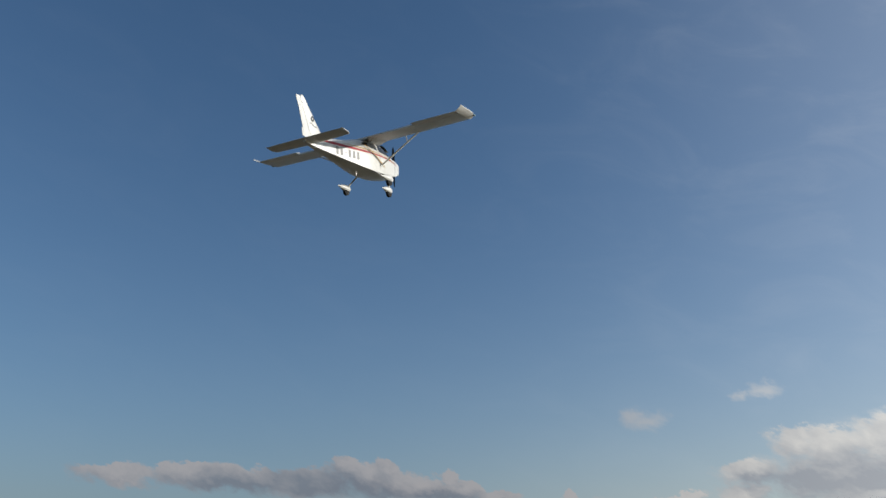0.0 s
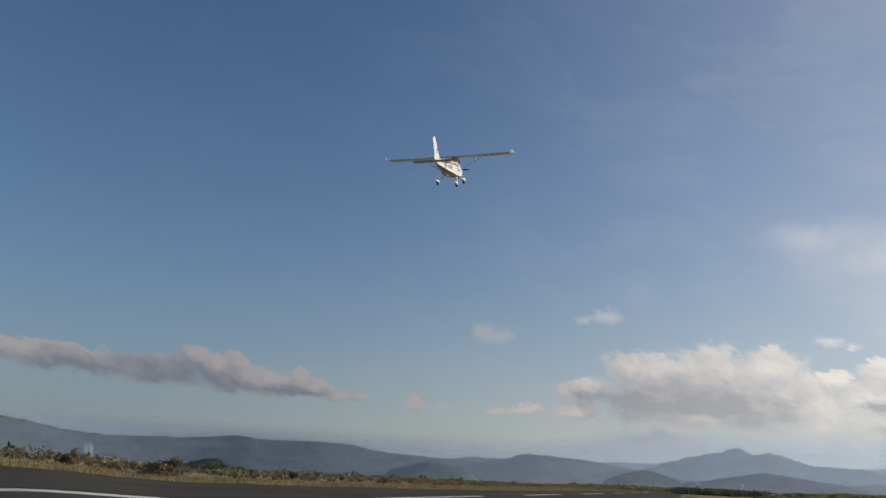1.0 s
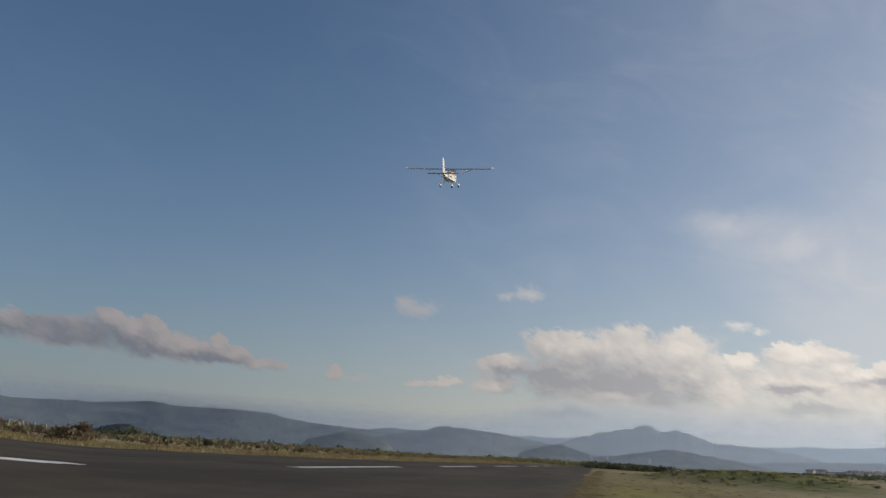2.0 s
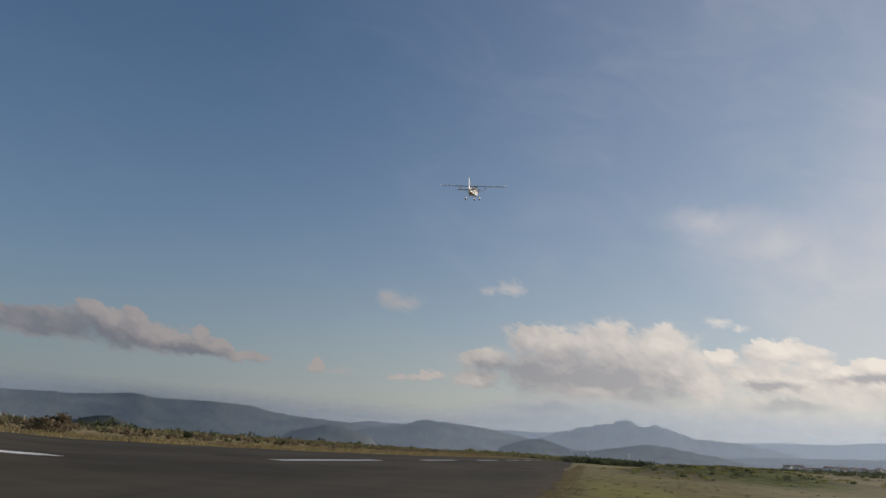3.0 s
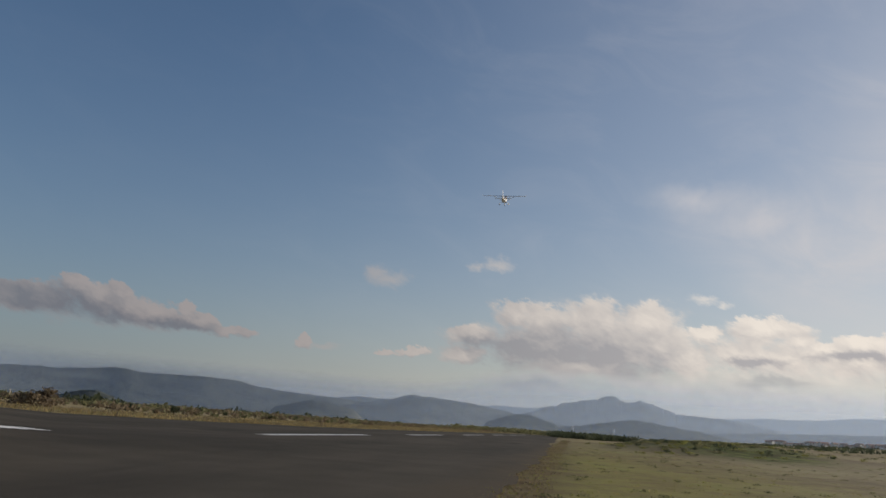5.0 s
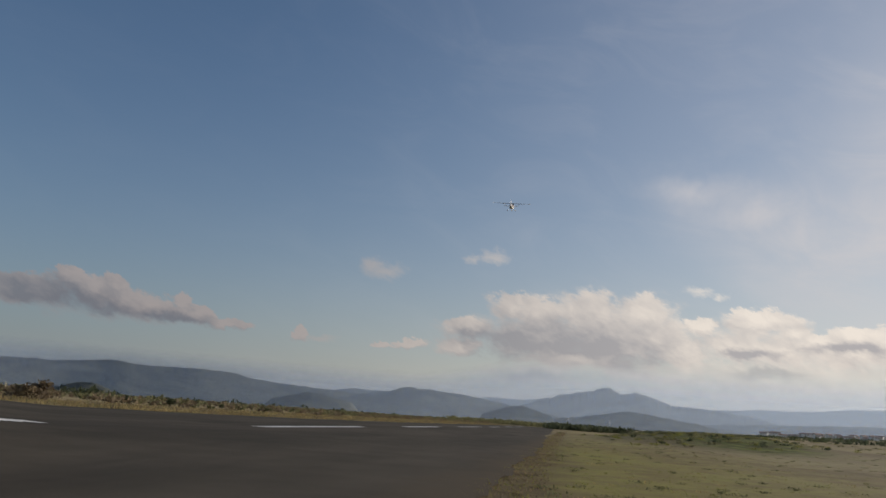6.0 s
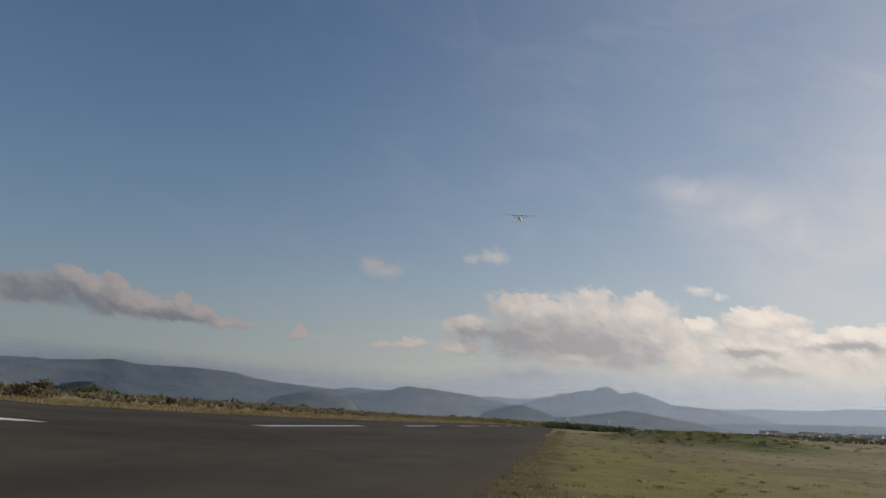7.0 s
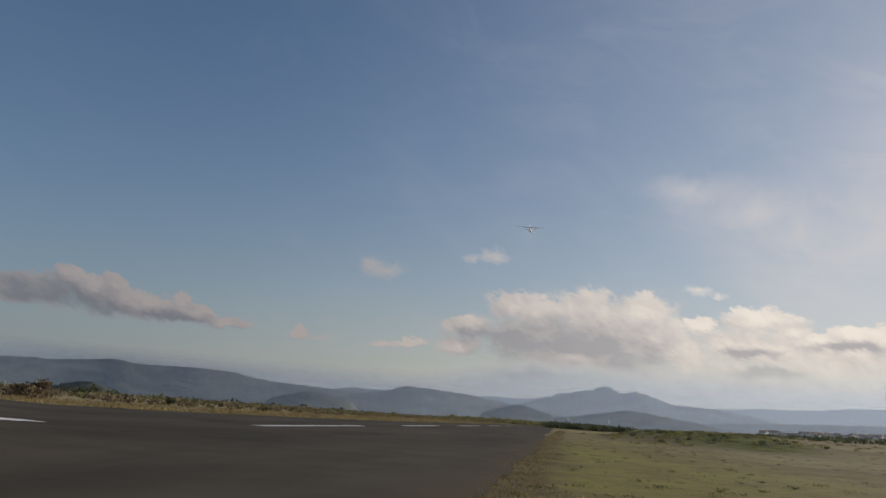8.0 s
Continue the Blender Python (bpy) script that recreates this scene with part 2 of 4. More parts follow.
def field_colour(b, where):
    pos = b.put("ShaderNodeSeparateXYZ", where)
    broad = b.noise(b.vec("MULTIPLY", where, (1, 0.5, 1)), 0.07, 4.0, 0.6).outputs[0]
    mid = b.noise(where, 0.5, 5.0, 0.65).outputs[0]
    fine = b.noise(where, 9.0, 4.0, 0.7).outputs[0]
    t = b.math("ADD", b.math("MULTIPLY", broad, 0.6), b.math("ADD", b.math("MULTIPLY", mid, 0.4), b.math("MULTIPLY_ADD", fine, 0.3, -0.15)))
    green = b.ramp(t, [(0.34, (0.119, 0.085, 0.041)), (0.44, (0.190, 0.148, 0.066)), (0.54, (0.240, 0.214, 0.072)), (0.66, (0.190, 0.206, 0.056))])
    dry = b.ramp(t, [(0.34, (0.120, 0.090, 0.048)), (0.46, (0.240, 0.186, 0.096)), (0.60, (0.348, 0.282, 0.156)), (0.70, (0.228, 0.198, 0.096))])
    verge = b.math("MULTIPLY", b.smooth(b.math("ADD", pos.outputs[0], b.math("MULTIPLY", mid, 3.0)), 2.4, 0.2), 0.7)
    green = b.mix(verge, green, (0.11, 0.083, 0.048))
    # paler, drier tone to the right: the sun-side glare put into the grass colour
    glare_lift = b.math("MULTIPLY", b.smooth(b.math("ADD", pos.outputs[0], b.math("MULTIPLY", broad, 10.0)), 6.0, 26.0), 0.75)
    green = b.mix(glare_lift, green, b.ramp(t, [(0.34, (0.184, 0.145, 0.099)), (0.48, (0.311, 0.253, 0.164)), (0.62, (0.357, 0.311, 0.184))]))
    bare = b.smooth(b.noise(b.vec("MULTIPLY", where, (1, 0.5, 1)), 0.55, 6.0, 0.75, 0.4).outputs[0], 0.47, 0.64)
    green = b.mix(b.math("MULTIPLY", bare, 0.42), green, (0.155, 0.120, 0.068))
    lush = b.smooth(b.noise(where, 0.9, 6.0, 0.7).outputs[0], 0.55, 0.72)
    green = b.mix(b.math("MULTIPLY", lush, 0.6), green, (0.105, 0.118, 0.034))
    # drier and browner away from the runway's head
    worn = b.smooth(b.math("MULTIPLY_ADD", broad, -40.0, pos.outputs[1]), 16.0, 85.0)
    browned = b.ramp(t, [(0.34, (0.150, 0.118, 0.070)), (0.48, (0.245, 0.200, 0.118)), (0.62, (0.310, 0.265, 0.145))])
    green = b.mix(b.math("MULTIPLY", worn, 0.45), green, browned)
    # rank weeds over the earth mounds
    spot = b.vec("LENGTH", b.vec("MULTIPLY_ADD", where, (1 / 13, 1 / 46, 0), (-19 / 13, -124 / 46, 0)))
    rank = b.smooth(b.math("MULTIPLY_ADD", mid, -0.9, b.math("MULTIPLY_ADD", broad, -0.5, spot)), 0.42, -0.12)
    weeds = b.ramp(b.noise(where, 0.35, 5.0, 0.7).outputs[0], [(0.36, (0.062, 0.052, 0.024)), (0.5, (0.075, 0.090, 0.026)), (0.62, (0.135, 0.160, 0.040))])
    green = b.mix(rank, green, weeds)
    far_side = b.smooth(pos.outputs[0], -8.0, -24.0)
    far_away = b.smooth(pos.outputs[1], 60.0, 260.0)
    return b.mix(b.math("MAXIMUM", far_side, b.math("MULTIPLY", far_away, 0.6)), green, dry)


ASPHALT = material("asphalt", asphalt_colour, 0.95, bump=0.004, bump_scale=40, spec=0.1)
PAINT = material("runway_paint", patchy([(0.42, 0.41, 0.38), (0.62, 0.61, 0.58), (0.74, 0.73, 0.70)], 0.6, 14), 0.8)
FIELD = material("field", field_colour, 0.95, bump=0.03, bump_scale=1.6, spec=0.05)
DRY_GRASS = material("dry_grass", patchy([(0.235, 0.176, 0.072), (0.350, 0.268, 0.116), (0.440, 0.350, 0.165)], 0.12, 3), 0.9, leafy=0.45)
GREEN_GRASS = material("green_grass", patchy([(0.170, 0.162, 0.051), (0.238, 0.238, 0.060), (0.289, 0.246, 0.102)], 0.15, 3), 0.9, leafy=0.45)
BROWN_LEAF = material("brown_leaf", patchy([(0.127, 0.095, 0.063), (0.189, 0.145, 0.089), (0.253, 0.196, 0.120)], 0.8, 6), 0.85, leafy=0.45)
OLIVE_LEAF = material("olive_leaf", patchy([(0.117, 0.117, 0.057), (0.173, 0.168, 0.080), (0.234, 0.214, 0.110)], 0.8, 6), 0.8, leafy=0.45)
DARK_LEAF = material("dark_leaf", patchy([(0.046, 0.058, 0.033), (0.078, 0.091, 0.049), (0.117, 0.130, 0.065)], 0.8, 6), 0.8, leafy=0.45)
TWIG = material("twig", patchy([(0.075, 0.053, 0.038), (0.180, 0.135, 0.098)], 2.0, 12), 0.9)


def hill_material(name, low, high, scale=0.006):
    """Wooded slopes: stands of trees, clearings and rock, darker and lighter at two scales."""
    def build(b, where):
        tall = b.vec("MULTIPLY", where, (1, 1, 2.2))
        stands = b.noise(tall, scale, 5.0, 0.62, 0.4).outputs[0]
        crowns = b.noise(tall, scale * 9, 4.0, 0.7).outputs[0]
        t = b.math("ADD", stands, b.math("MULTIPLY_ADD", crowns, 0.7, -0.35))
        return b.ramp(t, [(0.34, low), (0.5, tuple((a + c) / 2 for a, c in zip(low, high))), (0.68, high)])
    return material(name, build, 1.0, spec=0.0, bump=9.0, bump_scale=scale * 5)


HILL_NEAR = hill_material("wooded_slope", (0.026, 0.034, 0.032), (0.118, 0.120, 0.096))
# same slope pattern, its colours lifted to suggest haze on the far hills
HILL_FAR = hill_material("haze_paled_slope", (0.04, 0.048, 0.044), (0.135, 0.14, 0.12))


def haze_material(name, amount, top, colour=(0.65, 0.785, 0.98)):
    """A see-through sheet coloured pale to imitate haze, used for smoke too: it scatters the sun's and the sky's light
    both ways and thins out upwards.
    """
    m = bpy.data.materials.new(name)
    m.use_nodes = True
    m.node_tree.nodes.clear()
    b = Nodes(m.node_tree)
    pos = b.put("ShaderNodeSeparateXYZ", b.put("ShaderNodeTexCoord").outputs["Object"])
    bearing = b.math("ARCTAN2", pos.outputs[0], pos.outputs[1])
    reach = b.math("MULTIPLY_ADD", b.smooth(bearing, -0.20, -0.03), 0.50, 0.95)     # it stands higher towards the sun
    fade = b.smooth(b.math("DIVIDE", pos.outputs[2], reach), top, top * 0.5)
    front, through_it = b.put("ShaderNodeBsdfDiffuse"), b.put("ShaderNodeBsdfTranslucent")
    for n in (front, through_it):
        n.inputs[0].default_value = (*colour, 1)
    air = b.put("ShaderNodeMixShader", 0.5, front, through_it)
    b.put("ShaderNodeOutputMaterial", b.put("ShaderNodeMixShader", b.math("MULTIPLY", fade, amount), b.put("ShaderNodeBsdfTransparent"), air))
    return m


# ---- helpers for meshes ----


def mesh_of(name, verts, faces, material=None, smooth=False):
    me = bpy.data.meshes.new(name)
    me.from_pydata([tuple(v) for v in verts], [], [tuple(int(i) for i in f) for f in faces])
    if material:
        me.materials.append(material)
    if smooth:
        me.polygons.foreach_set("use_smooth", [True] * len(me.polygons))
    me.update()
    return me


def grid_mesh(name, xs, ys, height, material, smooth=True):
    """A sheet over the grid xs by ys; height(x, y) takes arrays."""
    X, Y = np.meshgrid(xs, ys, indexing="ij")
    Z = height(X, Y)
    n, m = X.shape
    i = np.arange(n * m).reshape(n, m)
    faces = np.stack([i[:-1, :-1], i[1:, :-1], i[1:, 1:], i[:-1, 1:]], -1).reshape(-1, 4)
    return mesh_of(name, np.stack([X, Y, Z], -1).reshape(-1, 3), faces, material, smooth)


def part(name, bm, material, parent, label="", smooth=False):
    """Links a bmesh as one mesh object under a thing or a part."""
    me = bpy.data.meshes.new(name)
    if smooth:
        for f in bm.faces:
            f.smooth = True
    bm.to_mesh(me)
    bm.free()
    if smooth:
        me.set_sharp_from_angle(angle=0.7)
    me.materials.append(material)
    ob = new(name, me)
    ob.parent = parent
    return tagged(ob, label)


def loft(bm, rings, closed=True, caps=True):
    """Skins rings of equal length, one after another."""
    rows = [[bm.verts.new(p) for p in ring] for ring in rings]
    n = len(rows[0])
    for a, c in zip(rows, rows[1:]):
        for k in range(n if closed else n - 1):
            j = (k + 1) % n
            bm.faces.new((a[k], a[j], c[j], c[k]))
    if caps:
        bm.faces.new(rows[0][::-1])
        bm.faces.new(rows[-1])
    bmesh.ops.recalc_face_normals(bm, faces=bm.faces[:])
    return bm


def step(v, lo, hi):
    t = np.clip((v - lo) / (hi - lo), 0, 1)
    return t * t * (3 - 2 * t)


def swell(x, y):
    """The runway's slight hump near the camera, the bank across from it, the rise of the fields towards the sun, the fall beyond the scrub."""
    hump = 0.13 * step(-y, -44.0, -26.0) * step(-x, 8.0, 15.0)
    rise = 0.037 * (np.sqrt((np.maximum(x - 14.0, 0)) ** 2 + 100) - 10)
    fall = -0.007 * np.maximum(-x - 70.0, 0)
    az, r = np.degrees(np.arctan2(-x, y)), np.hypot(x, y)
    bank = 0.0115 * np.minimum(r, 110.0) * step(az, 33.0, 44.0) * step(-az, -178.0, -120.0)
    return hump + bank + np.minimum(rise, 45.0) + np.maximum(fall, -9.0)


def mounds(x, y):
    z = 0
    for mx, my, wide, long, high in ((13.0, 105.0, 9.0, 16.0, 1.0), (24.0, 120.0, 12.0, 20.0, 1.3), (19.0, 150.0, 10.0, 22.0, 1.2), (36.0, 165.0, 16.0, 26.0, 1.5)):
        z = z + high * np.exp(-((x - mx) / wide) ** 2 - ((y - my) / long) ** 2)
    return z


def ridges_sum(x, y, size, amount):
    return amount * (np.sin(x / size + 1.3 * np.sin(y / size * 0.7)) * np.cos(y / size * 1.1 + 0.8) + 0.5 * np.sin(x / size * 2.3 + y / size * 1.9))


def ground_z(x, y):
    r = np.hypot(x, y)
    outside = np.maximum(step(x, -1.0, 6.0), step(-x, 33.0, 42.0))
    rough_ground = (ridges_sum(x, y, 3.1, 0.035) + ridges_sum(x, y, 17.0, 0.12) * step(r, 30, 90) + ridges_sum(x, y, 120.0, 0.9) * step(r, 250, 800)) * outside
    return swell(x, y) - 0.035 + rough_ground + mounds(x, y)


RUN_END = 430.0


def far_edge(y):
    return -25.8 - 11.5 * np.exp(-np.maximum(y - 52.0, 0) / 25.0)


# ---- ground, runway ----
def spread(n, reach, near):
    u = np.linspace(-1, 1, n)
    k = math.asinh(reach / near)
    return near * np.sinh(u * k)


ground = tagged(new("ground", grid_mesh("ground", spread(361, 4900, 14), spread(401, 4900, 18) + 12, ground_z, FIELD)),
                "dry and green rough grassland round the airfield", "ground", kind="structure")

ry = np.concatenate([np.arange(-60, 130, 1.0), np.arange(130, RUN_END + 1, 6.0)])
us = np.linspace(0, 1, 41)
Y, U = np.meshgrid(ry, us, indexing="ij")
near_edge = -1.45 - 0.014 * np.maximum(Y - 40, 0) + 0.16 * np.sin(Y * 0.27) * np.sin(Y * 0.13 + 1) + 0.10 * np.sin(Y * 0.9) + 0.07 * np.sin(Y * 2.1 + 1)
left = far_edge(Y) + 0.35 * np.sin(Y * 0.31) + 0.25 * np.sin(Y * 0.83)
X = left + (near_edge - left) * U
Z = swell(X, Y) + 0.02 - 0.03 * ((U < 0.001) | (U > 0.999))
idx = np.arange(Y.size).reshape(Y.shape)
quads = np.stack([idx[:-1, :-1], idx[:-1, 1:], idx[1:, 1:], idx[1:, :-1]], -1).reshape(-1, 4)
runway = tagged(new("runway", mesh_of("runway", np.stack([X, Y, Z], -1).reshape(-1, 3), quads, ASPHALT, True)),
                "worn dark asphalt runway with dark stains", "runway", kind="structure")

STRIPES = [(-4.0, 24.3), (43.5, 66.6), (84.7, 107.0), (128.5, 158.0), (178.0, 206.0), (226.0, 254.0), (274.0, 302.0)]
for a, c in STRIPES:
    xs = np.linspace(-0.45, 0.45, 4)
    ys = np.linspace(a, c, 24)
    middle = -16.6
    me = grid_mesh("centre_line_stripe", xs + middle, ys, lambda x, y: swell(x, y) + 0.0245, PAINT)
    tagged(new("centre_line_stripe", me), "white painted centre line stripe on the asphalt", "runway marking", "centre line stripes")


# ---- hills ----
def range_of_hills(name, label, distance, depth, crest, material, roughness=1.0, step_deg=0.07):
    """A ridge whose crest is given as (azimuth, elevation) in degrees seen from the airfield, with spurs down both slopes."""
    az = np.arange(crest[0][0], crest[-1][0] + step_deg / 2, step_deg)
    top = np.interp(az, [c[0] for c in crest], [c[1] for c in crest])
    kernel = np.array([1, 2, 1]) / 4
    padded = np.concatenate([top[:1], top, top[-1:]])
    top = np.convolve(padded, kernel, "valid")
    jag = np.array([noise.fractal((a * 1.9, distance * 0.01, 3.0), 0.9, 2.2, 5) for a in az])
    jag += 0.8 * np.array([noise.fractal((a * 8.0, distance * 0.02, 8.0), 0.7, 2.2, 4) for a in az])
    top = top + 0.034 * roughness * jag
    ends = step(az, az[0], az[0] + 0.9) * step(-az, -az[-1], -az[-1] + 0.9)
    height = (distance * np.tan(np.radians(top)) + H + 12) * (0.15 + 0.85 * ends) - 12
    rows = np.linspace(-1, 1, 31)

    def softened(degrees):
        """The crest's heights, blurred along the ridge: the lower slopes do not repeat every notch of the skyline."""
        k = max(1, int(degrees / step_deg))
        kern = np.hanning(2 * k + 3)
        return np.convolve(np.pad(height, k + 1, mode="edge"), kern / kern.sum(), "valid")

    soft = [softened(d) for d in (0.02, 0.5, 1.0, 1.8, 3.0)]
    verts = []
    for v in rows:
        bell = (1 - abs(v)) ** 1.15
        level = min(3.999, abs(v) * 9)
        j, f = int(level), level - int(level)
        line = soft[j] * (1 - f) + soft[j + 1] * f
        line = np.minimum(line, soft[0]) if abs(v) < 0.25 else line
        for k, a in enumerate(az):
            spur = noise.fractal((a * 0.30 * distance / 3000, v * 2.2 + a * 0.12, distance * 0.013), 1.1, 2.1, 5)
            drop = abs(v) ** 0.8 * (1 - abs(v)) * 0.30 * spur
            d = distance + v * depth * (1.0 if v < 0 else 0.5)
            z = -14 + (line[k] + 14) * max(0.0, bell + drop * (v < 0))
            verts.append((d * sin(radians(a)), d * cos(radians(a)), z))
    n = len(az)
    i = np.arange(len(rows) * n).reshape(len(rows), n)
    faces = np.stack([i[:-1, :-1], i[:-1, 1:], i[1:, 1:], i[1:, :-1]], -1).reshape(-1, 4)
    return tagged(new(name, mesh_of(name, verts, faces, material, True)), label, "hills", "hills round the plain", "structure")


range_of_hills("mountain_range", "long blue-grey wooded mountain ridge beyond the plain", 3300, 480,
               [(-62, 3.2), (-54, 3.3), (-46.3, 2.5), (-43.2, 2.11), (-41.1, 1.72), (-38.7, 1.55), (-36.9, 1.6), (-35.2, 1.69), (-34.1, 1.66), (-32.2, 1.84), (-30.5, 2.04),
                (-29.5, 1.92), (-28.7, 1.84), (-27.0, 1.89), (-25.2, 1.94), (-23.4, 1.87), (-22.6, 1.82), (-21.9, 1.62), (-20.3, 1.45), (-18.4, 1.34), (-16.5, 1.28),
                (-14.2, 1.12), (-11.8, 0.8)], HILL_NEAR, 1.5)
range_of_hills("hill", "low dark wooded hill at the foot of the ridge", 1500, 150, [(-34.6, -0.2), (-33.5, 0.1), (-32.3, 0.46), (-31.6, 0.5), (-30.6, 0.2), (-29.6, -0.2)], HILL_NEAR)
range_of_hills("hill", "small wooded foothill before the ridge", 2350, 250, [(-21.0, 0.2), (-18.8, 0.75), (-17.7, 1.05), (-16.6, 0.9), (-14.0, 0.3)], HILL_NEAR)
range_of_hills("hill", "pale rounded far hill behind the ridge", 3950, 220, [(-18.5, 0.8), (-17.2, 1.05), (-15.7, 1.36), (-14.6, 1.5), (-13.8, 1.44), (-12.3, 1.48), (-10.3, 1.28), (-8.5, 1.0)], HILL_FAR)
range_of_hills("hill", "dark flat-topped wooded hill on the plain", 3120, 370, [(-20.0, 0.1), (-17.0, 0.5), (-15.6, 0.8), (-14.2, 1.14), (-12.3, 1.48), (-11.8, 1.68), (-11.5, 1.82), (-10.97, 1.89), (-10.4, 1.79), (-9.6, 1.81), (-8.4, 1.7),
                (-7.0, 1.6), (-6.2, 1.46), (-4.9, 1.3), (-3.0, 1.0), (-1.0, 0.7), (0.5, 0.5), (3.0, 0.0)], HILL_NEAR)
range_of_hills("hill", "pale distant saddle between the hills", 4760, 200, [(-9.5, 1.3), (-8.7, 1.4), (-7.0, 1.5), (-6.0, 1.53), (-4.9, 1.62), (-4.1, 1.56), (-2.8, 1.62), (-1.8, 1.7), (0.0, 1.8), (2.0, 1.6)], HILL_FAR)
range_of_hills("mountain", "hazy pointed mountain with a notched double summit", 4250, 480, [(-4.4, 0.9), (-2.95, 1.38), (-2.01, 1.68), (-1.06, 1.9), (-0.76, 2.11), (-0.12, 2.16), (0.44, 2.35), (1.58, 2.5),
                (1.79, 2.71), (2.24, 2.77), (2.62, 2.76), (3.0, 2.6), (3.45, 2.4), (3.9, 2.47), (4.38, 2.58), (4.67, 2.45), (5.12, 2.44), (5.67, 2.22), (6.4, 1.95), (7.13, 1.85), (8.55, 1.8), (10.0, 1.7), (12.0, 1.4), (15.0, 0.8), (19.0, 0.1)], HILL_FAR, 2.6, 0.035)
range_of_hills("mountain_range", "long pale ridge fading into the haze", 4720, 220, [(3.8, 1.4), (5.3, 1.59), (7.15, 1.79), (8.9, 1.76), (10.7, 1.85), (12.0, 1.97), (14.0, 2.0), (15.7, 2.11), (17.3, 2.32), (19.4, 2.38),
                (23.2, 2.42), (30.0, 2.6), (40.0, 2.3), (52.0, 1.8)], HILL_FAR)
range_of_hills("hill", "low hazy foothill before the pointed mountain", 2480, 330, [(-3.4, -0.1), (-1.75, 0.33), (-0.24, 0.6), (0.9, 0.75), (2.0, 0.99), (3.5, 1.25), (4.0, 1.32), (5.3, 1.19), (6.8, 1.0), (8.2, 0.84), (10.0, 0.5), (12.0, 0.1)], HILL_NEAR, 1.6)
range_of_hills("hill", "small dark cone-shaped hill", 2420, 220, [(-6.6, 0.2), (-5.6, 0.56), (-4.8, 0.85), (-4.1, 1.06), (-3.3, 1.19), (-2.5, 1.02), (-1.4, 0.7), (-0.4, 0.3)], HILL_NEAR)
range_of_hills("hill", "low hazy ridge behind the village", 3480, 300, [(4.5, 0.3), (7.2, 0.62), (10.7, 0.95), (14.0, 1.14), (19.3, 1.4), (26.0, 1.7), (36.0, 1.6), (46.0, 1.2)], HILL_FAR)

# ---- the air of the plain: upright pale sheets imitating haze between the hills ----
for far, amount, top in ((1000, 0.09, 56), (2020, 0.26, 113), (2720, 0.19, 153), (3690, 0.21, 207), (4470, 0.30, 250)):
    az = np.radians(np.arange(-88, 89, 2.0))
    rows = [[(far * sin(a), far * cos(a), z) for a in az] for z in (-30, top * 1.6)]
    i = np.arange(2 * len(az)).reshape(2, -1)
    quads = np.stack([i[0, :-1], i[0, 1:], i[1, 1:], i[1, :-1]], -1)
    tagged(new("haze_sheet", mesh_of("haze_sheet", np.array(rows).reshape(-1, 3), quads, haze_material("painted_haze", amount, top), True)),
           "thin pale sheet standing in for haze over the plain", "haze", kind="structure")

# ---- vegetation ----
rng = np.random.default_rng(11)


def leaf_cloud(clumps, per_clump, leaf):
    """Small leaf-like faces scattered through clumps (x, y, z, rx, rz); gives verts and faces."""
    verts, faces = [], []
    for cx, cy, cz, rx, rz in clumps:
        p = rng.normal(size=(per_clump, 3))
        p /= np.linalg.norm(p, axis=1)[:, None]
        p *= (rng.random((per_clump, 1)) ** 0.45)
        p = p * (rx, rx, rz) + (cx, cy, cz)
        u = rng.normal(size=(per_clump, 3)) * leaf
        v = rng.normal(size=(per_clump, 3)) * leaf
        v[:, 2] = np.abs(v[:, 2]) * 1.3
        k = len(verts) and sum(len(a) for a in verts)
        verts.append(np.stack([p - u * 0.5, p + u * 0.5, p + v, p + v * 0.6 - u], 1).reshape(-1, 3))
        i = k + np.arange(per_clump)[:, None] * 4
        faces.append(np.concatenate([i + [0, 1, 2], i + [0, 2, 3]]))
    return np.concatenate(verts), np.concatenate(faces)


def stems_mesh(name, n, high, lean, thick, material):
    bm = bmesh.new()
    for _ in range(n):
        a = rng.random() * 2 * pi
        foot = Vector((cos(a) * 0.08, sin(a) * 0.08, -0.1))
        top = Vector((cos(a) * lean * (0.4 + rng.random()), sin(a) * lean * (0.4 + rng.random()), high * (0.6 + 0.4 * rng.random())))
        w = (top - foot).normalized()
        u = w.orthogonal().normalized()
        v = w.cross(u)
        rows = [[bm.verts.new(p + u * cos(q) * r + v * sin(q) * r) for q in (0, 2.1, 4.2)] for p, r in ((foot, thick), (foot.lerp(top, 0.55) + Vector((0, 0, 0.06)), thick * 0.6), (top, thick * 0.25))]
        for x, y in zip(rows, rows[1:]):
            for k in range(3):
                bm.faces.new((x[k], x[(k + 1) % 3], y[(k + 1) % 3], y[k]))
    me = bpy.data.meshes.new(name)
    bm.to_mesh(me)
    bm.free()
    me.materials.append(material)
    return me


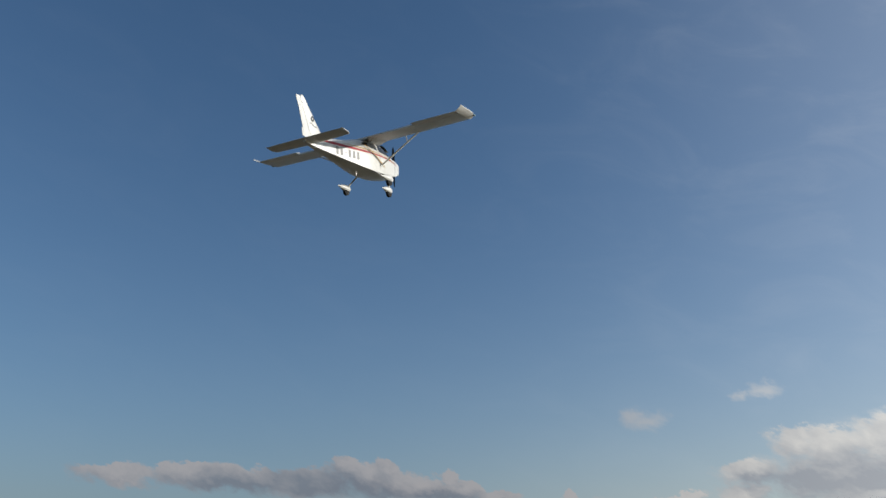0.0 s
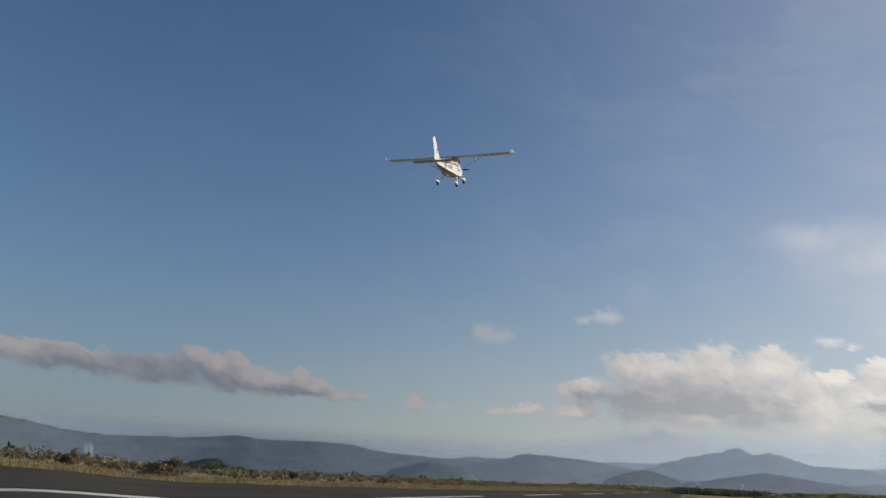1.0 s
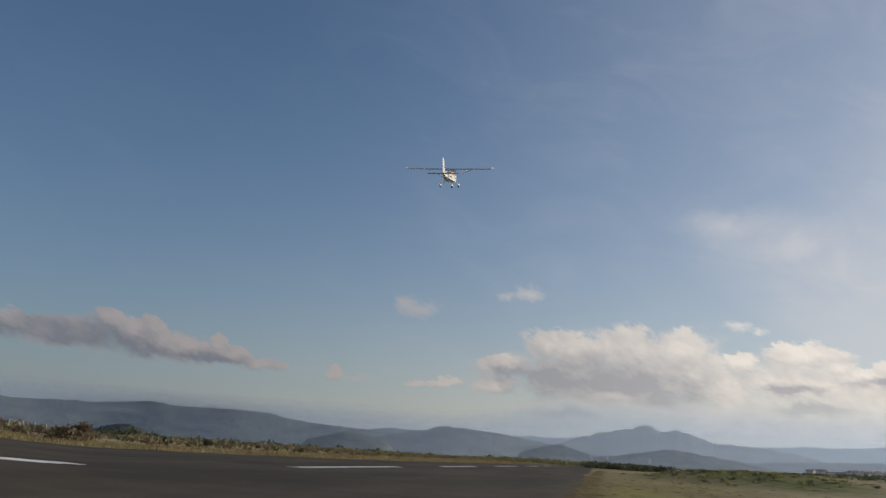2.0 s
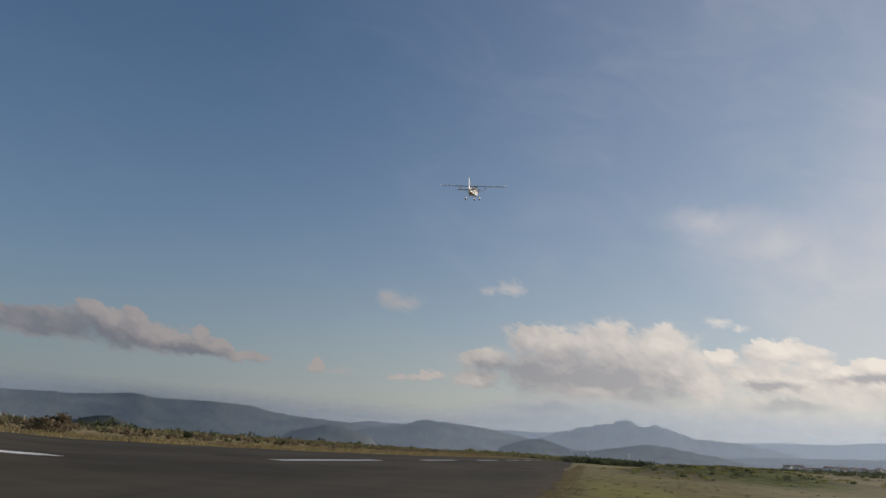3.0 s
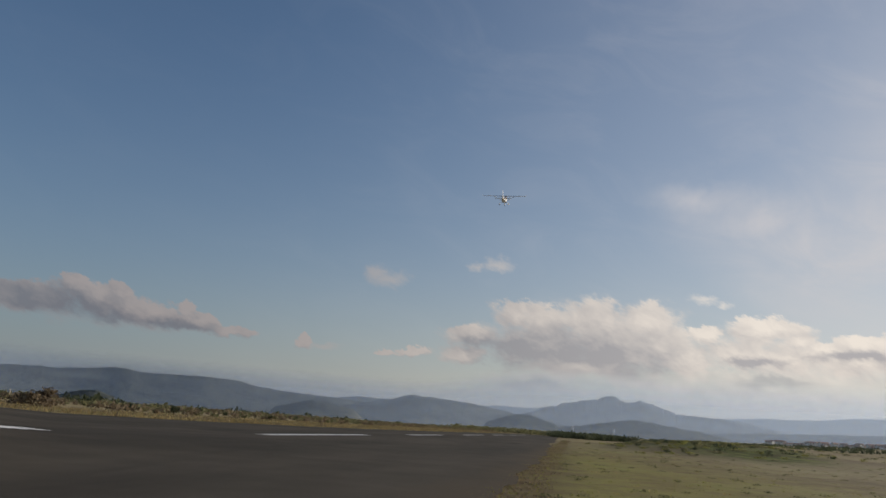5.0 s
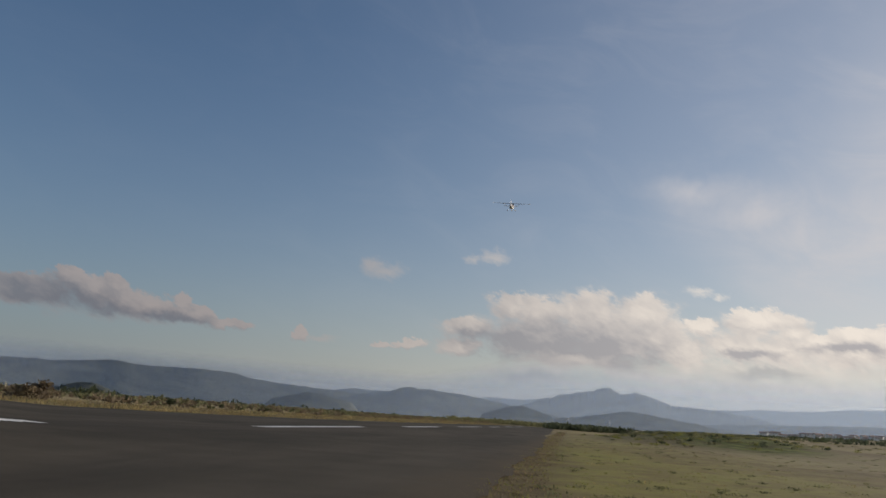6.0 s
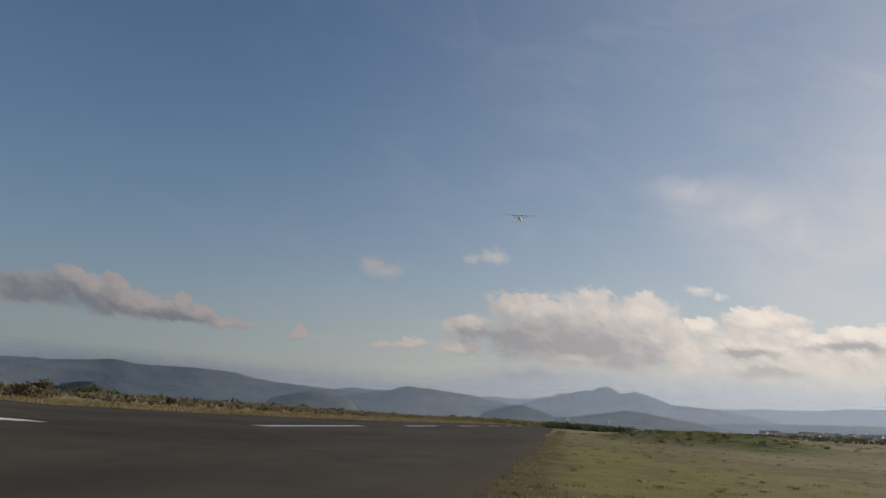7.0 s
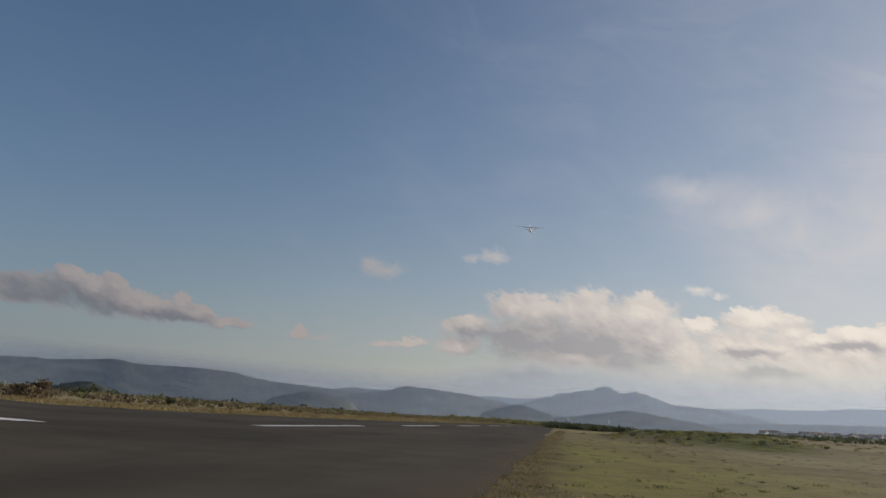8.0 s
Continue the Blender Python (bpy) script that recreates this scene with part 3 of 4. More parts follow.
def bush_kind(name, label, category, high, wide, clumps, leaves, leaf, material, group, trunk=False):
    """One bush or small tree: a base with stems and a crown of leaf clumps."""
    ob = tagged(new(name), label, category, group)
    shapes = []
    for _ in range(clumps):
        a, r = rng.random() * 2 * pi, rng.random() ** 0.6
        z = high * (0.25 + 0.6 * rng.random() * (1.1 - 0.5 * r))
        if trunk:
            z = high * (0.42 + 0.46 * rng.random())
        s = 0.18 + 0.20 * rng.random()
        shapes.append((cos(a) * r * wide * 0.5, sin(a) * r * wide * 0.5, z, wide * s, high * s * 0.85))
    crown = new("crown", mesh_of("crown", *leaf_cloud(shapes, leaves, leaf), material))
    stems = new("trunk" if trunk else "stems", stems_mesh("stems", 3 if trunk else 9, high * 0.75, wide * 0.35, 0.06 * high / 2 if trunk else 0.02, TWIG))
    crown.parent = stems.parent = ob
    return ob


def on_ground(x, y):
    return float(ground_z(np.array([x]), np.array([y]))[0])


KINDS = [bush_kind("bush", "bare brown winter bush in the dry grass", "bush", 1.5, 1.9, 11, 70, 0.09, BROWN_LEAF, "scrub bushes"),
         bush_kind("bush", "olive-green scrub bush in the dry grass", "bush", 1.3, 1.8, 10, 70, 0.08, OLIVE_LEAF, "scrub bushes"),
         bush_kind("bush", "tall brown leafless thicket in the dry grass", "bush", 1.8, 1.6, 12, 70, 0.09, BROWN_LEAF, "scrub bushes"),
         bush_kind("bush", "dark green evergreen shrub in the scrub", "bush", 1.6, 1.5, 10, 80, 0.08, DARK_LEAF, "scrub bushes"),
         bush_kind("bush", "low greyish olive bush in the dry grass", "bush", 0.9, 1.6, 9, 60, 0.08, OLIVE_LEAF, "scrub bushes")]
SITES = [(-46.2, 67.0, 0, 1.45), (-49.5, 58.0, 2, 0.8), (-47.0, 84.0, 3, 0.75), (-50.0, 100.0, 3, 0.9), (-44.0, 118.0, 1, 0.9)]
for _ in range(235):
    d = 21 + 110 * rng.random() ** 1.2
    y = 34 + 330 * rng.random() ** 1.25
    edge = float(far_edge(np.array(y)))
    SITES.append((min(edge - d, -40 - 0.3 * d * rng.random()) if y < 90 else edge - d * 0.9, y, int(rng.choice([0, 1, 1, 2, 3, 4, 4, 0])), 0.27 + 0.45 * rng.random() ** 1.7))
first = set()
for x, y, kind, size in SITES:
    m = pose(x, y, on_ground(x, y) - 0.04, 0, 0, rng.random() * 360) @ Matrix.Diagonal((size, size, size * (0.85 + 0.3 * rng.random()), 1))
    if kind in first:
        ob = copy_thing(KINDS[kind], m)
        ob.matrix_basis = m
    else:
        first.add(kind)
        KINDS[kind].matrix_basis = m


def scatter_clumps(name, label, spots, material, per, leaf):
    """Far scrub as one mesh: spots are (x, y, width, height)."""
    shapes = [(x, y, on_ground(x, y) + h * 0.42, wd * 0.5, h * 0.5) for x, y, wd, h in spots]
    big = [leaf_cloud(shapes[i:i + 400], per, leaf) for i in range(0, len(shapes), 400)]
    verts, faces, k = [], [], 0
    for v, f in big:
        verts.append(v)
        faces.append(f + k)
        k += len(v)
    return tagged(new(name, mesh_of(name, np.concatenate(verts), np.concatenate(faces), material)), label, "scrub", kind="stuff")


def far_spots(n, d0, d1, y0, y1, size, tall):
    out = []
    for _ in range(n):
        y = y0 + (y1 - y0) * rng.random() ** 1.4
        d = d0 + (d1 - d0) * rng.random() ** 1.5
        s = size * (0.5 + rng.random())
        out.append((float(far_edge(np.array(y))) - d, y, s, s * tall * (0.6 + 0.5 * rng.random())))
    return out


scatter_clumps("far_scrub", "brown winter scrub spreading over the plain", far_spots(2600, 16, 520, 40, 900, 2.2, 0.40), BROWN_LEAF, 34, 0.17)
scatter_clumps("far_scrub", "olive-green scrub spreading over the plain", far_spots(2600, 20, 560, 50, 1000, 2.3, 0.42), OLIVE_LEAF, 34, 0.17)
scatter_clumps("far_trees", "dark evergreen trees dotted over the plain", far_spots(300, 60, 700, 100, 1200, 2.8, 0.65), DARK_LEAF, 40, 0.35)
beyond = []
for _ in range(700):                            # past the runway's end, and the belt of trees towards the sun
    t = rng.random()
    beyond.append((-70 + 66 * t, 440 + 420 * rng.random(), 4 + 4 * rng.random(), 1.4 + 1.6 * rng.random()))
scatter_clumps("far_scrub", "dull green thicket beyond the runway's end", beyond, OLIVE_LEAF, 30, 0.4)
belt = []
for _ in range(520):
    t = rng.random()
    belt.append((-7 + 30 * t + rng.normal() * 2.0, 330 + 45 * t + rng.random() * 60, 3 + 3 * rng.random(), 1.6 + 1.4 * rng.random()))
scatter_clumps("tree_belt", "dark green belt of trees across the field", belt, DARK_LEAF, 40, 0.3)
rise = []
for _ in range(800):
    az, r = radians(4 + 30 * rng.random()), 300 + 900 * rng.random()
    rise.append((r * sin(az), r * cos(az), 3 + 6 * rng.random(), 0.5 + 1.0 * rng.random()))
scatter_clumps("far_scrub", "hazy dark bushes scattered over the rising fields", rise, DARK_LEAF, 26, 0.4)


def mound_spots(n, wide, high):
    out = []
    for _ in range(n):
        mx, my, rx, ry = ((13.0, 105.0, 5.0, 9.0), (22.0, 120.0, 7.0, 12.0), (19.0, 150.0, 6.0, 12.0), (30.0, 160.0, 9.0, 14.0))[int(rng.integers(4))]
        out.append((mx + rng.normal() * rx, my + rng.normal() * ry, wide * (0.6 + rng.random()), high * (0.5 + rng.random())))
    return out


scatter_clumps("low_shrubs", "low olive weeds over the earth mounds", mound_spots(200, 1.2, 0.20), OLIVE_LEAF, 46, 0.07)
scatter_clumps("low_shrubs", "dark brambles over the earth mounds", mound_spots(70, 1.0, 0.26), DARK_LEAF, 46, 0.08)
scatter_clumps("low_shrubs", "fresh green weeds over the earth mounds", mound_spots(150, 0.9, 0.16), GREEN_GRASS, 46, 0.06)


def tufts(name, label, spots, material, blades, high, spread_r):
    """Grass as upright slivers round each spot; one mesh."""
    n = len(spots)
    base = np.repeat(np.asarray(spots), blades, axis=0)
    count = n * blades
    a = rng.random(count) * 2 * pi
    r = rng.random(count) ** 0.6 * spread_r
    x, y = base[:, 0] + np.cos(a) * r, base[:, 1] + np.sin(a) * r
    z = ground_z(x, y) - 0.02
    h = high * base[:, 2] * (0.5 + 0.8 * rng.random(count))
    b = rng.random(count) * pi
    wd = 0.012 + 0.02 * rng.random(count) + h * 0.05
    lean = rng.normal(size=(count, 2)) * 0.35 * h[:, None]
    v0 = np.stack([x - np.cos(b) * wd, y - np.sin(b) * wd, z], -1)
    v1 = np.stack([x + np.cos(b) * wd, y + np.sin(b) * wd, z], -1)
    v2 = np.stack([x + lean[:, 0], y + lean[:, 1], z + h], -1)
    verts = np.stack([v0, v1, v2], 1).reshape(-1, 3)
    return tagged(new(name, mesh_of(name, verts, np.arange(count * 3).reshape(-1, 3), material)), label, "grass", kind="stuff")


def strip_spots(n):
    out = []
    for _ in range(n):
        y = 20 + 330 * rng.random() ** 1.3
        d = 0.1 + 22 * rng.random() ** 1.5
        out.append((float(far_edge(np.array(y))) + 0.3 - d, y, 0.5 + 0.9 * rng.random()))
    return out


tufts("dry_grass", "tall yellow dry grass along the runway's edge", strip_spots(7500), DRY_GRASS, 7, 0.20, 0.45)


tufts("dry_grass", "brownish weeds between the dry grass", strip_spots(2600), BROWN_LEAF, 8, 0.26, 0.5)
tufts("dry_grass", "dull green weeds between the dry grass", strip_spots(2200), OLIVE_LEAF, 8, 0.22, 0.5)


def field_spots(n, y0, y1, x1):
    out = []
    for _ in range(n):
        y = y0 + (y1 - y0) * rng.random() ** 1.6
        out.append((-1.6 + (x1 * (0.3 + y / y1) + 1.6) * rng.random() ** 1.2, y, 0.4 + 0.9 * rng.random() ** 2))
    return out


tufts("meadow_grass", "short green and yellow grass beside the runway", field_spots(4000, 12, 90, 42), GREEN_GRASS, 6, 0.05, 0.2)
tufts("meadow_grass", "dry straw tufts in the green field", field_spots(900, 12, 140, 60), DRY_GRASS, 6, 0.07, 0.2)

fringe = [(-2.1 + 1.5 * rng.random(), 8 + 190 * rng.random() ** 1.6, 0.5 + 1.0 * rng.random()) for _ in range(2600)]
tufts("verge_grass", "brownish ragged grass creeping over the runway's edge", fringe, BROWN_LEAF, 9, 0.05, 0.35)
tufts("verge_grass", "yellow straw along the runway's edge", fringe[::3], GREEN_GRASS, 5, 0.05, 0.3)

clods = [(-0.5 + 40 * rng.random() ** 1.3 * (0.2 + y / 90), y, 0.3 + 0.5 * rng.random(), 0.04 + 0.05 * rng.random()) for y in 12 + 80 * rng.random(260) ** 1.5]
scatter_clumps("weed_clumps", "low greenish weed clumps dotted over the field", clods, OLIVE_LEAF, 40, 0.02)

# ---- village, farm, fence ----
PLASTER = material("pale_plaster", patchy([(0.50, 0.46, 0.40), (0.66, 0.62, 0.56), (0.74, 0.71, 0.66)], 0.2, 2), 0.9)
TILES = material("terracotta_tiles", patchy([(0.26, 0.13, 0.08), (0.36, 0.19, 0.12), (0.42, 0.25, 0.17)], 0.3, 3), 0.9)
SLATE = material("grey_sheet_roof", patchy([(0.22, 0.23, 0.25), (0.32, 0.33, 0.35)], 0.3, 3), 0.6)
DARK_PANE = material("dark_window_pane", (0.03, 0.035, 0.04), 0.15)
POST = material("weathered_post", patchy([(0.30, 0.27, 0.23), (0.42, 0.39, 0.34)], 2, 10), 0.9)


def block(bm, x0, x1, y0, y1, z0, z1):
    m = Matrix.LocRotScale(((x0 + x1) / 2, (y0 + y1) / 2, (z0 + z1) / 2), None, (x1 - x0, y1 - y0, z1 - z0))
    bmesh.ops.create_cube(bm, size=1, matrix=m)
    return bm


def house_kind(label, long, deep, high, roof, group):
    """A house with its wall, gabled roof with eaves, windows and door on the side towards the airfield."""
    ob = tagged(new("house"), label, "house", group)
    part("wall", block(bmesh.new(), -long / 2, long / 2, -deep / 2, deep / 2, -1.5, high), PLASTER, ob)
    e, top = 0.5, high + deep * 0.24
    bm = bmesh.new()
    loft(bm, [[(x, -deep / 2 - e, high - 0.15), (x, 0, top), (x, deep / 2 + e, high - 0.15), (x, deep / 2 + e, high + 0.05), (x, 0, top + 0.22), (x, -deep / 2 - e, high + 0.05)] for x in (-long / 2 - e, long / 2 + e)])
    lid = part("roof", bm, roof, ob)
    bm = bmesh.new()
    loft(bm, [[(x, -deep / 2 + 0.01, high - 0.2), (x, deep / 2 - 0.01, high - 0.2), (x, 0, top - 0.02)] for x in (-long / 2 + 0.01, long / 2 - 0.01)])
    part("gable", bm, PLASTER, ob)
    part("chimney", block(bmesh.new(), long * 0.2, long * 0.2 + 0.6, -0.3, 0.3, high, top + 0.9), PLASTER, lid)
    n = max(2, int(long / 3))
    for k in range(n):
        x = -long / 2 + (k + 0.5) * long / n
        for z in ([1.0] if high < 4 else [1.0, 3.8]):
            if k == n // 2 and z < 2:
                part("door", block(bmesh.new(), x - 0.5, x + 0.5, -deep / 2 - 0.03, -deep / 2 + 0.1, 0, 2.1), DARK_PANE, ob)
            else:
                part("window", block(bmesh.new(), x - 0.5, x + 0.5, -deep / 2 - 0.03, -deep / 2 + 0.1, z, z + 1.3), DARK_PANE, ob)
    return ob


HOUSES = [house_kind("pale plastered village house with a terracotta roof", 7.5, 6, 3.0, TILES, "village houses"),
          house_kind("two-storey whitish village house with a terracotta roof", 6.5, 6, 5.4, TILES, "village houses"),
          house_kind("long low plastered barn with a terracotta roof", 10, 6, 3.0, TILES, "village houses")]
used = set()
for k in range(78):
    az = radians(12.3 + 9.0 * ((k * 0.618) % 1))
    r = 1060 + 380 * rng.random()
    kind = int(rng.choice([0, 0, 1, 1, 2]))
    x, y = r * sin(az), r * cos(az)
    m = pose(x, y, on_ground(x, y) - 0.2, 0, 0, rng.random() * 70 - 50)
    if kind in used:
        copy_thing(HOUSES[kind], m)
    else:
        used.add(kind)
        HOUSES[kind].matrix_basis = m

for az, r, high in ((-0.03, 2250, 14.0), (2.7, 2250, 17.0)):
    x, y = r * sin(radians(az)), r * cos(radians(az))
    ob = tagged(new("tower"), "slender white tower on the far plain", "tower", "far towers")
    ob.matrix_basis = pose(x, y, 8)
    part("shaft", block(bmesh.new(), -2.2, 2.2, -2.2, 2.2, -12, high), PLASTER, ob)
    part("roof", loft(bmesh.new(), [[(s * a, s * c, z) for a, c in ((-1, -1), (1, -1), (1, 1), (-1, 1))] for s, z in ((2.6, high), (0.3, high + 2.5))]), TILES, ob)

fx, fy = 330 * sin(radians(-39.2)), 330 * cos(radians(-39.2))
shed = tagged(new("shed"), "small white farm shed far beyond the scrub", "shed")
shed.matrix_basis = pose(fx + 3, fy + 6, on_ground(fx, fy) + 0.2, 0, 0, 35)
part("wall", block(bmesh.new(), -1.6, 1.6, -1.2, 1.2, -1.2, 1.9), PLASTER, shed)
part("roof", loft(bmesh.new(), [[(x, -1.4, 1.9), (x, 0, 2.5), (x, 1.4, 1.9)] for x in (-1.8, 1.8)]), SLATE, shed)

SMOKE = haze_material("thin_smoke", 0.09, 40, (0.85, 0.86, 0.88))
smoke = tagged(new("smoke"), "thin white smoke rising from a field fire", "smoke")
for k in range(7):
    bm = bmesh.new()
    bmesh.ops.create_icosphere(bm, subdivisions=3, radius=1)
    for v in bm.verts:
        v.co *= 1 + 0.35 * noise.noise(v.co * 1.7 + Vector((k * 3.1, 0, 0)))
        v.co = Vector((v.co.x * (0.4 + 0.16 * k) - 0.40 * k, v.co.y * (0.4 + 0.15 * k), v.co.z * (0.6 + 0.18 * k) + 0.7 + 0.85 * k))
    part("smoke_puff", bm, SMOKE, smoke, smooth=True)

for k in range(4):
    x, y = -60.5 - 1.6 * k, 76.0 + 4.2 * k
    ob = tagged(new("fence_post"), "weathered pale wooden fence post in the scrub", "post", "fence posts")
    ob.matrix_basis = pose(x, y, on_ground(x, y), 0, 3 - 2 * k, 20 * k)
    bm = bmesh.new()
    loft(bm, [[(r * cos(a), r * sin(a), z) for a in np.linspace(0, 2 * pi, 9, endpoint=False)] for z, r in ((-0.3, 0.09), (1.0, 0.08), (1.06, 0.05))])
    part("shaft", bm, POST, ob)

# ---- the aeroplane: x to its right wing, y ahead, z up from the wheels ----
WHITE = material("white_aircraft_paint", patchy([(0.55, 0.54, 0.51), (0.62, 0.61, 0.585), (0.66, 0.65, 0.625)], 0.8, 9), 0.36, spec=0.4)
TYRE = material("black_tyre_rubber", patchy([(0.012, 0.012, 0.012), (0.03, 0.03, 0.03)], 4, 30), 0.85)
BLADE = material("dark_blade_composite", patchy([(0.012, 0.014, 0.02), (0.03, 0.034, 0.045)], 3, 20), 0.4)
RED = material("red_stripe_paint", patchy([(0.30, 0.02, 0.025), (0.42, 0.03, 0.035)], 2, 12), 0.35)
GOLD = material("gold_stripe_paint", patchy([(0.42, 0.24, 0.05), (0.52, 0.32, 0.08)], 2, 12), 0.35)
INK = material("dark_grey_marking", patchy([(0.05, 0.05, 0.05), (0.09, 0.09, 0.09)], 3, 20), 0.4)
STEEL = material("painted_steel_tube", patchy([(0.62, 0.60, 0.54), (0.74, 0.72, 0.66)], 3, 18), 0.4)
SOOT = material("exhaust_steel", patchy([(0.04, 0.035, 0.03), (0.12, 0.10, 0.08)], 5, 30), 0.5, metal=0.8)
PERSPEX = material("tinted_cabin_glazing", patchy([(0.025, 0.03, 0.035), (0.05, 0.055, 0.06)], 1, 4), 0.06, spec=0.8)
LAMP_GLASS = material("wing_tip_lamp_glass", (0.30, 0.42, 0.46), 0.08, spec=0.8)


def tube(bm, a, c, ra, rc, n=10, squash=1.0):
    """A tapered rod from a to c; squash flattens it across the flight line."""
    a, c = Vector(a), Vector(c)
    w = (c - a).normalized()
    u = Vector((0, 1, 0)) - w * w.y
    u.normalize()
    v = w.cross(u)
    loft(bm, [[p + u * (cos(2 * pi * k / n) * r) + v * (sin(2 * pi * k / n) * r * squash) for k in range(n)] for p, r in ((a, ra), (c, rc))])
    return bm


# fuselage: y, bottom, top, half width, squareness
STATIONS = [(-4.22, 1.20, 1.38, 0.045, 2.2), (-3.9, 1.13, 1.44, 0.09, 2.6), (-3.3, 1.03, 1.52, 0.165, 3.0), (-2.6, 0.93, 1.58, 0.25, 3.2),
            (-1.9, 0.83, 1.66, 0.34, 3.4), (-1.3, 0.74, 1.80, 0.43, 3.4), (-0.8, 0.67, 1.86, 0.50, 3.2), (-0.3, 0.62, 1.90, 0.54, 3.0),
            (0.3, 0.60, 1.90, 0.55, 3.0), (0.62, 0.60, 1.82, 0.55, 2.8), (0.95, 0.61, 1.60, 0.53, 2.6), (1.30, 0.66, 1.50, 0.48, 2.5),
            (1.60, 0.75, 1.46, 0.42, 2.4), (1.82, 0.85, 1.42, 0.35, 2.3), (1.92, 0.94, 1.37, 0.27, 2.2)]


def station(y):
    ys = [s[0] for s in STATIONS]
    return [float(np.interp(y, ys, [s[k] for s in STATIONS])) for k in (1, 2, 3, 4)]


def fuselage_ring(y, n=32, grow=0.0):
    """A section: rounded roof, flat flanks down to a hard chine, shallow belly below it."""
    lo, hi, half, sq = station(y)
    mid, ring = (lo + hi) / 2, []
    for k in range(17):
        a = pi * k / 16
        c, s = cos(a), sin(a)
        u = abs(s) ** (2 / sq)
        x = math.copysign(abs(c) ** (2 / sq), c) * (1 - 0.16 * u)
        ring.append((x * (half + grow), y, mid + (hi - mid + grow) * u))
    for u in (0.3, 0.6, 0.9, 1.0):
        ring.append((-(half + grow) * (1 - 0.10 * u), y, mid - (mid - lo + grow) * u))
    for u in (-0.8, -0.5, -0.2, 0.2, 0.5, 0.8):
        ring.append((u * 0.9 * (half + grow), y, lo - grow - 0.13 * half * (1 - u * u)))
    for u in (1.0, 0.9, 0.6, 0.3):
        ring.append(((half + grow) * (1 - 0.10 * u), y, mid - (mid - lo + grow) * u))
    return ring


def flank(y, z, out=0.006):
    """The point of the right flank at y, z, a little proud of the skin."""
    lo, hi, half, sq = station(y)
    u = max(-0.985, min(0.985, (z - (lo + hi) / 2) / ((hi - lo) / 2)))
    x = half * (1 - abs(u) ** sq) ** (1 / sq) if u > 0 else half * (1 - 0.10 * abs(u))
    if u > 0:
        x *= 1 - 0.16 * u
    return (x + out, y, z)


def decal(bm, outline_low, outline_high, n, side=1, out=0.006):
    """A thin band on the flank between two curves z(y): each given as (y, z) corner pairs."""
    def along(line, t):
        ts = np.linspace(0, 1, len(line))
        return float(np.interp(t, ts, [p[0] for p in line])), float(np.interp(t, ts, [p[1] for p in line]))
    rows = []
    for i in range(n + 1):
        lo, hi = along(outline_low, i / n), along(outline_high, i / n)
        row = []
        for k in range(4):
            y, z = (lo[j] + (hi[j] - lo[j]) * k / 3 for j in (0, 1))
            x, y, z = flank(y, z, out)
            row.append((side * x, y, z))
        rows.append(row)
    loft(bm, rows, closed=False, caps=False)
    return bm


WING_Z = 1.875


def skin(s, thick):
    """Upper and lower height of the wing section at s, from nose 0 to tail 1."""
    return thick * 1.75 * math.sqrt(s) * (1 - s) + 0.004, -thick * 0.55 * math.sqrt(s) * (1 - s) - 0.004


def airfoil(le, te, thick, x, z, n=12, dz_te=0.0, start=0.0, stop=1.0, droop=0.0):
    """A closed wing section at x, or the piece of it from start to stop, turned down by droop at its tail."""
    chord, up, down = le - te, [], []
    for k in range(n + 1):
        s = start + (stop - start) * k / n
        hi, lo = skin(s, thick)
        dz = dz_te * s - droop * (s - start) / (1 - start) if start < 1 else 0
        up.append((x, le - s * chord, z + hi + dz))
        down.append((x, le - s * chord, z + lo + dz))
    return up[::-1] + down[1:] if start == 0 else up[::-1] + down


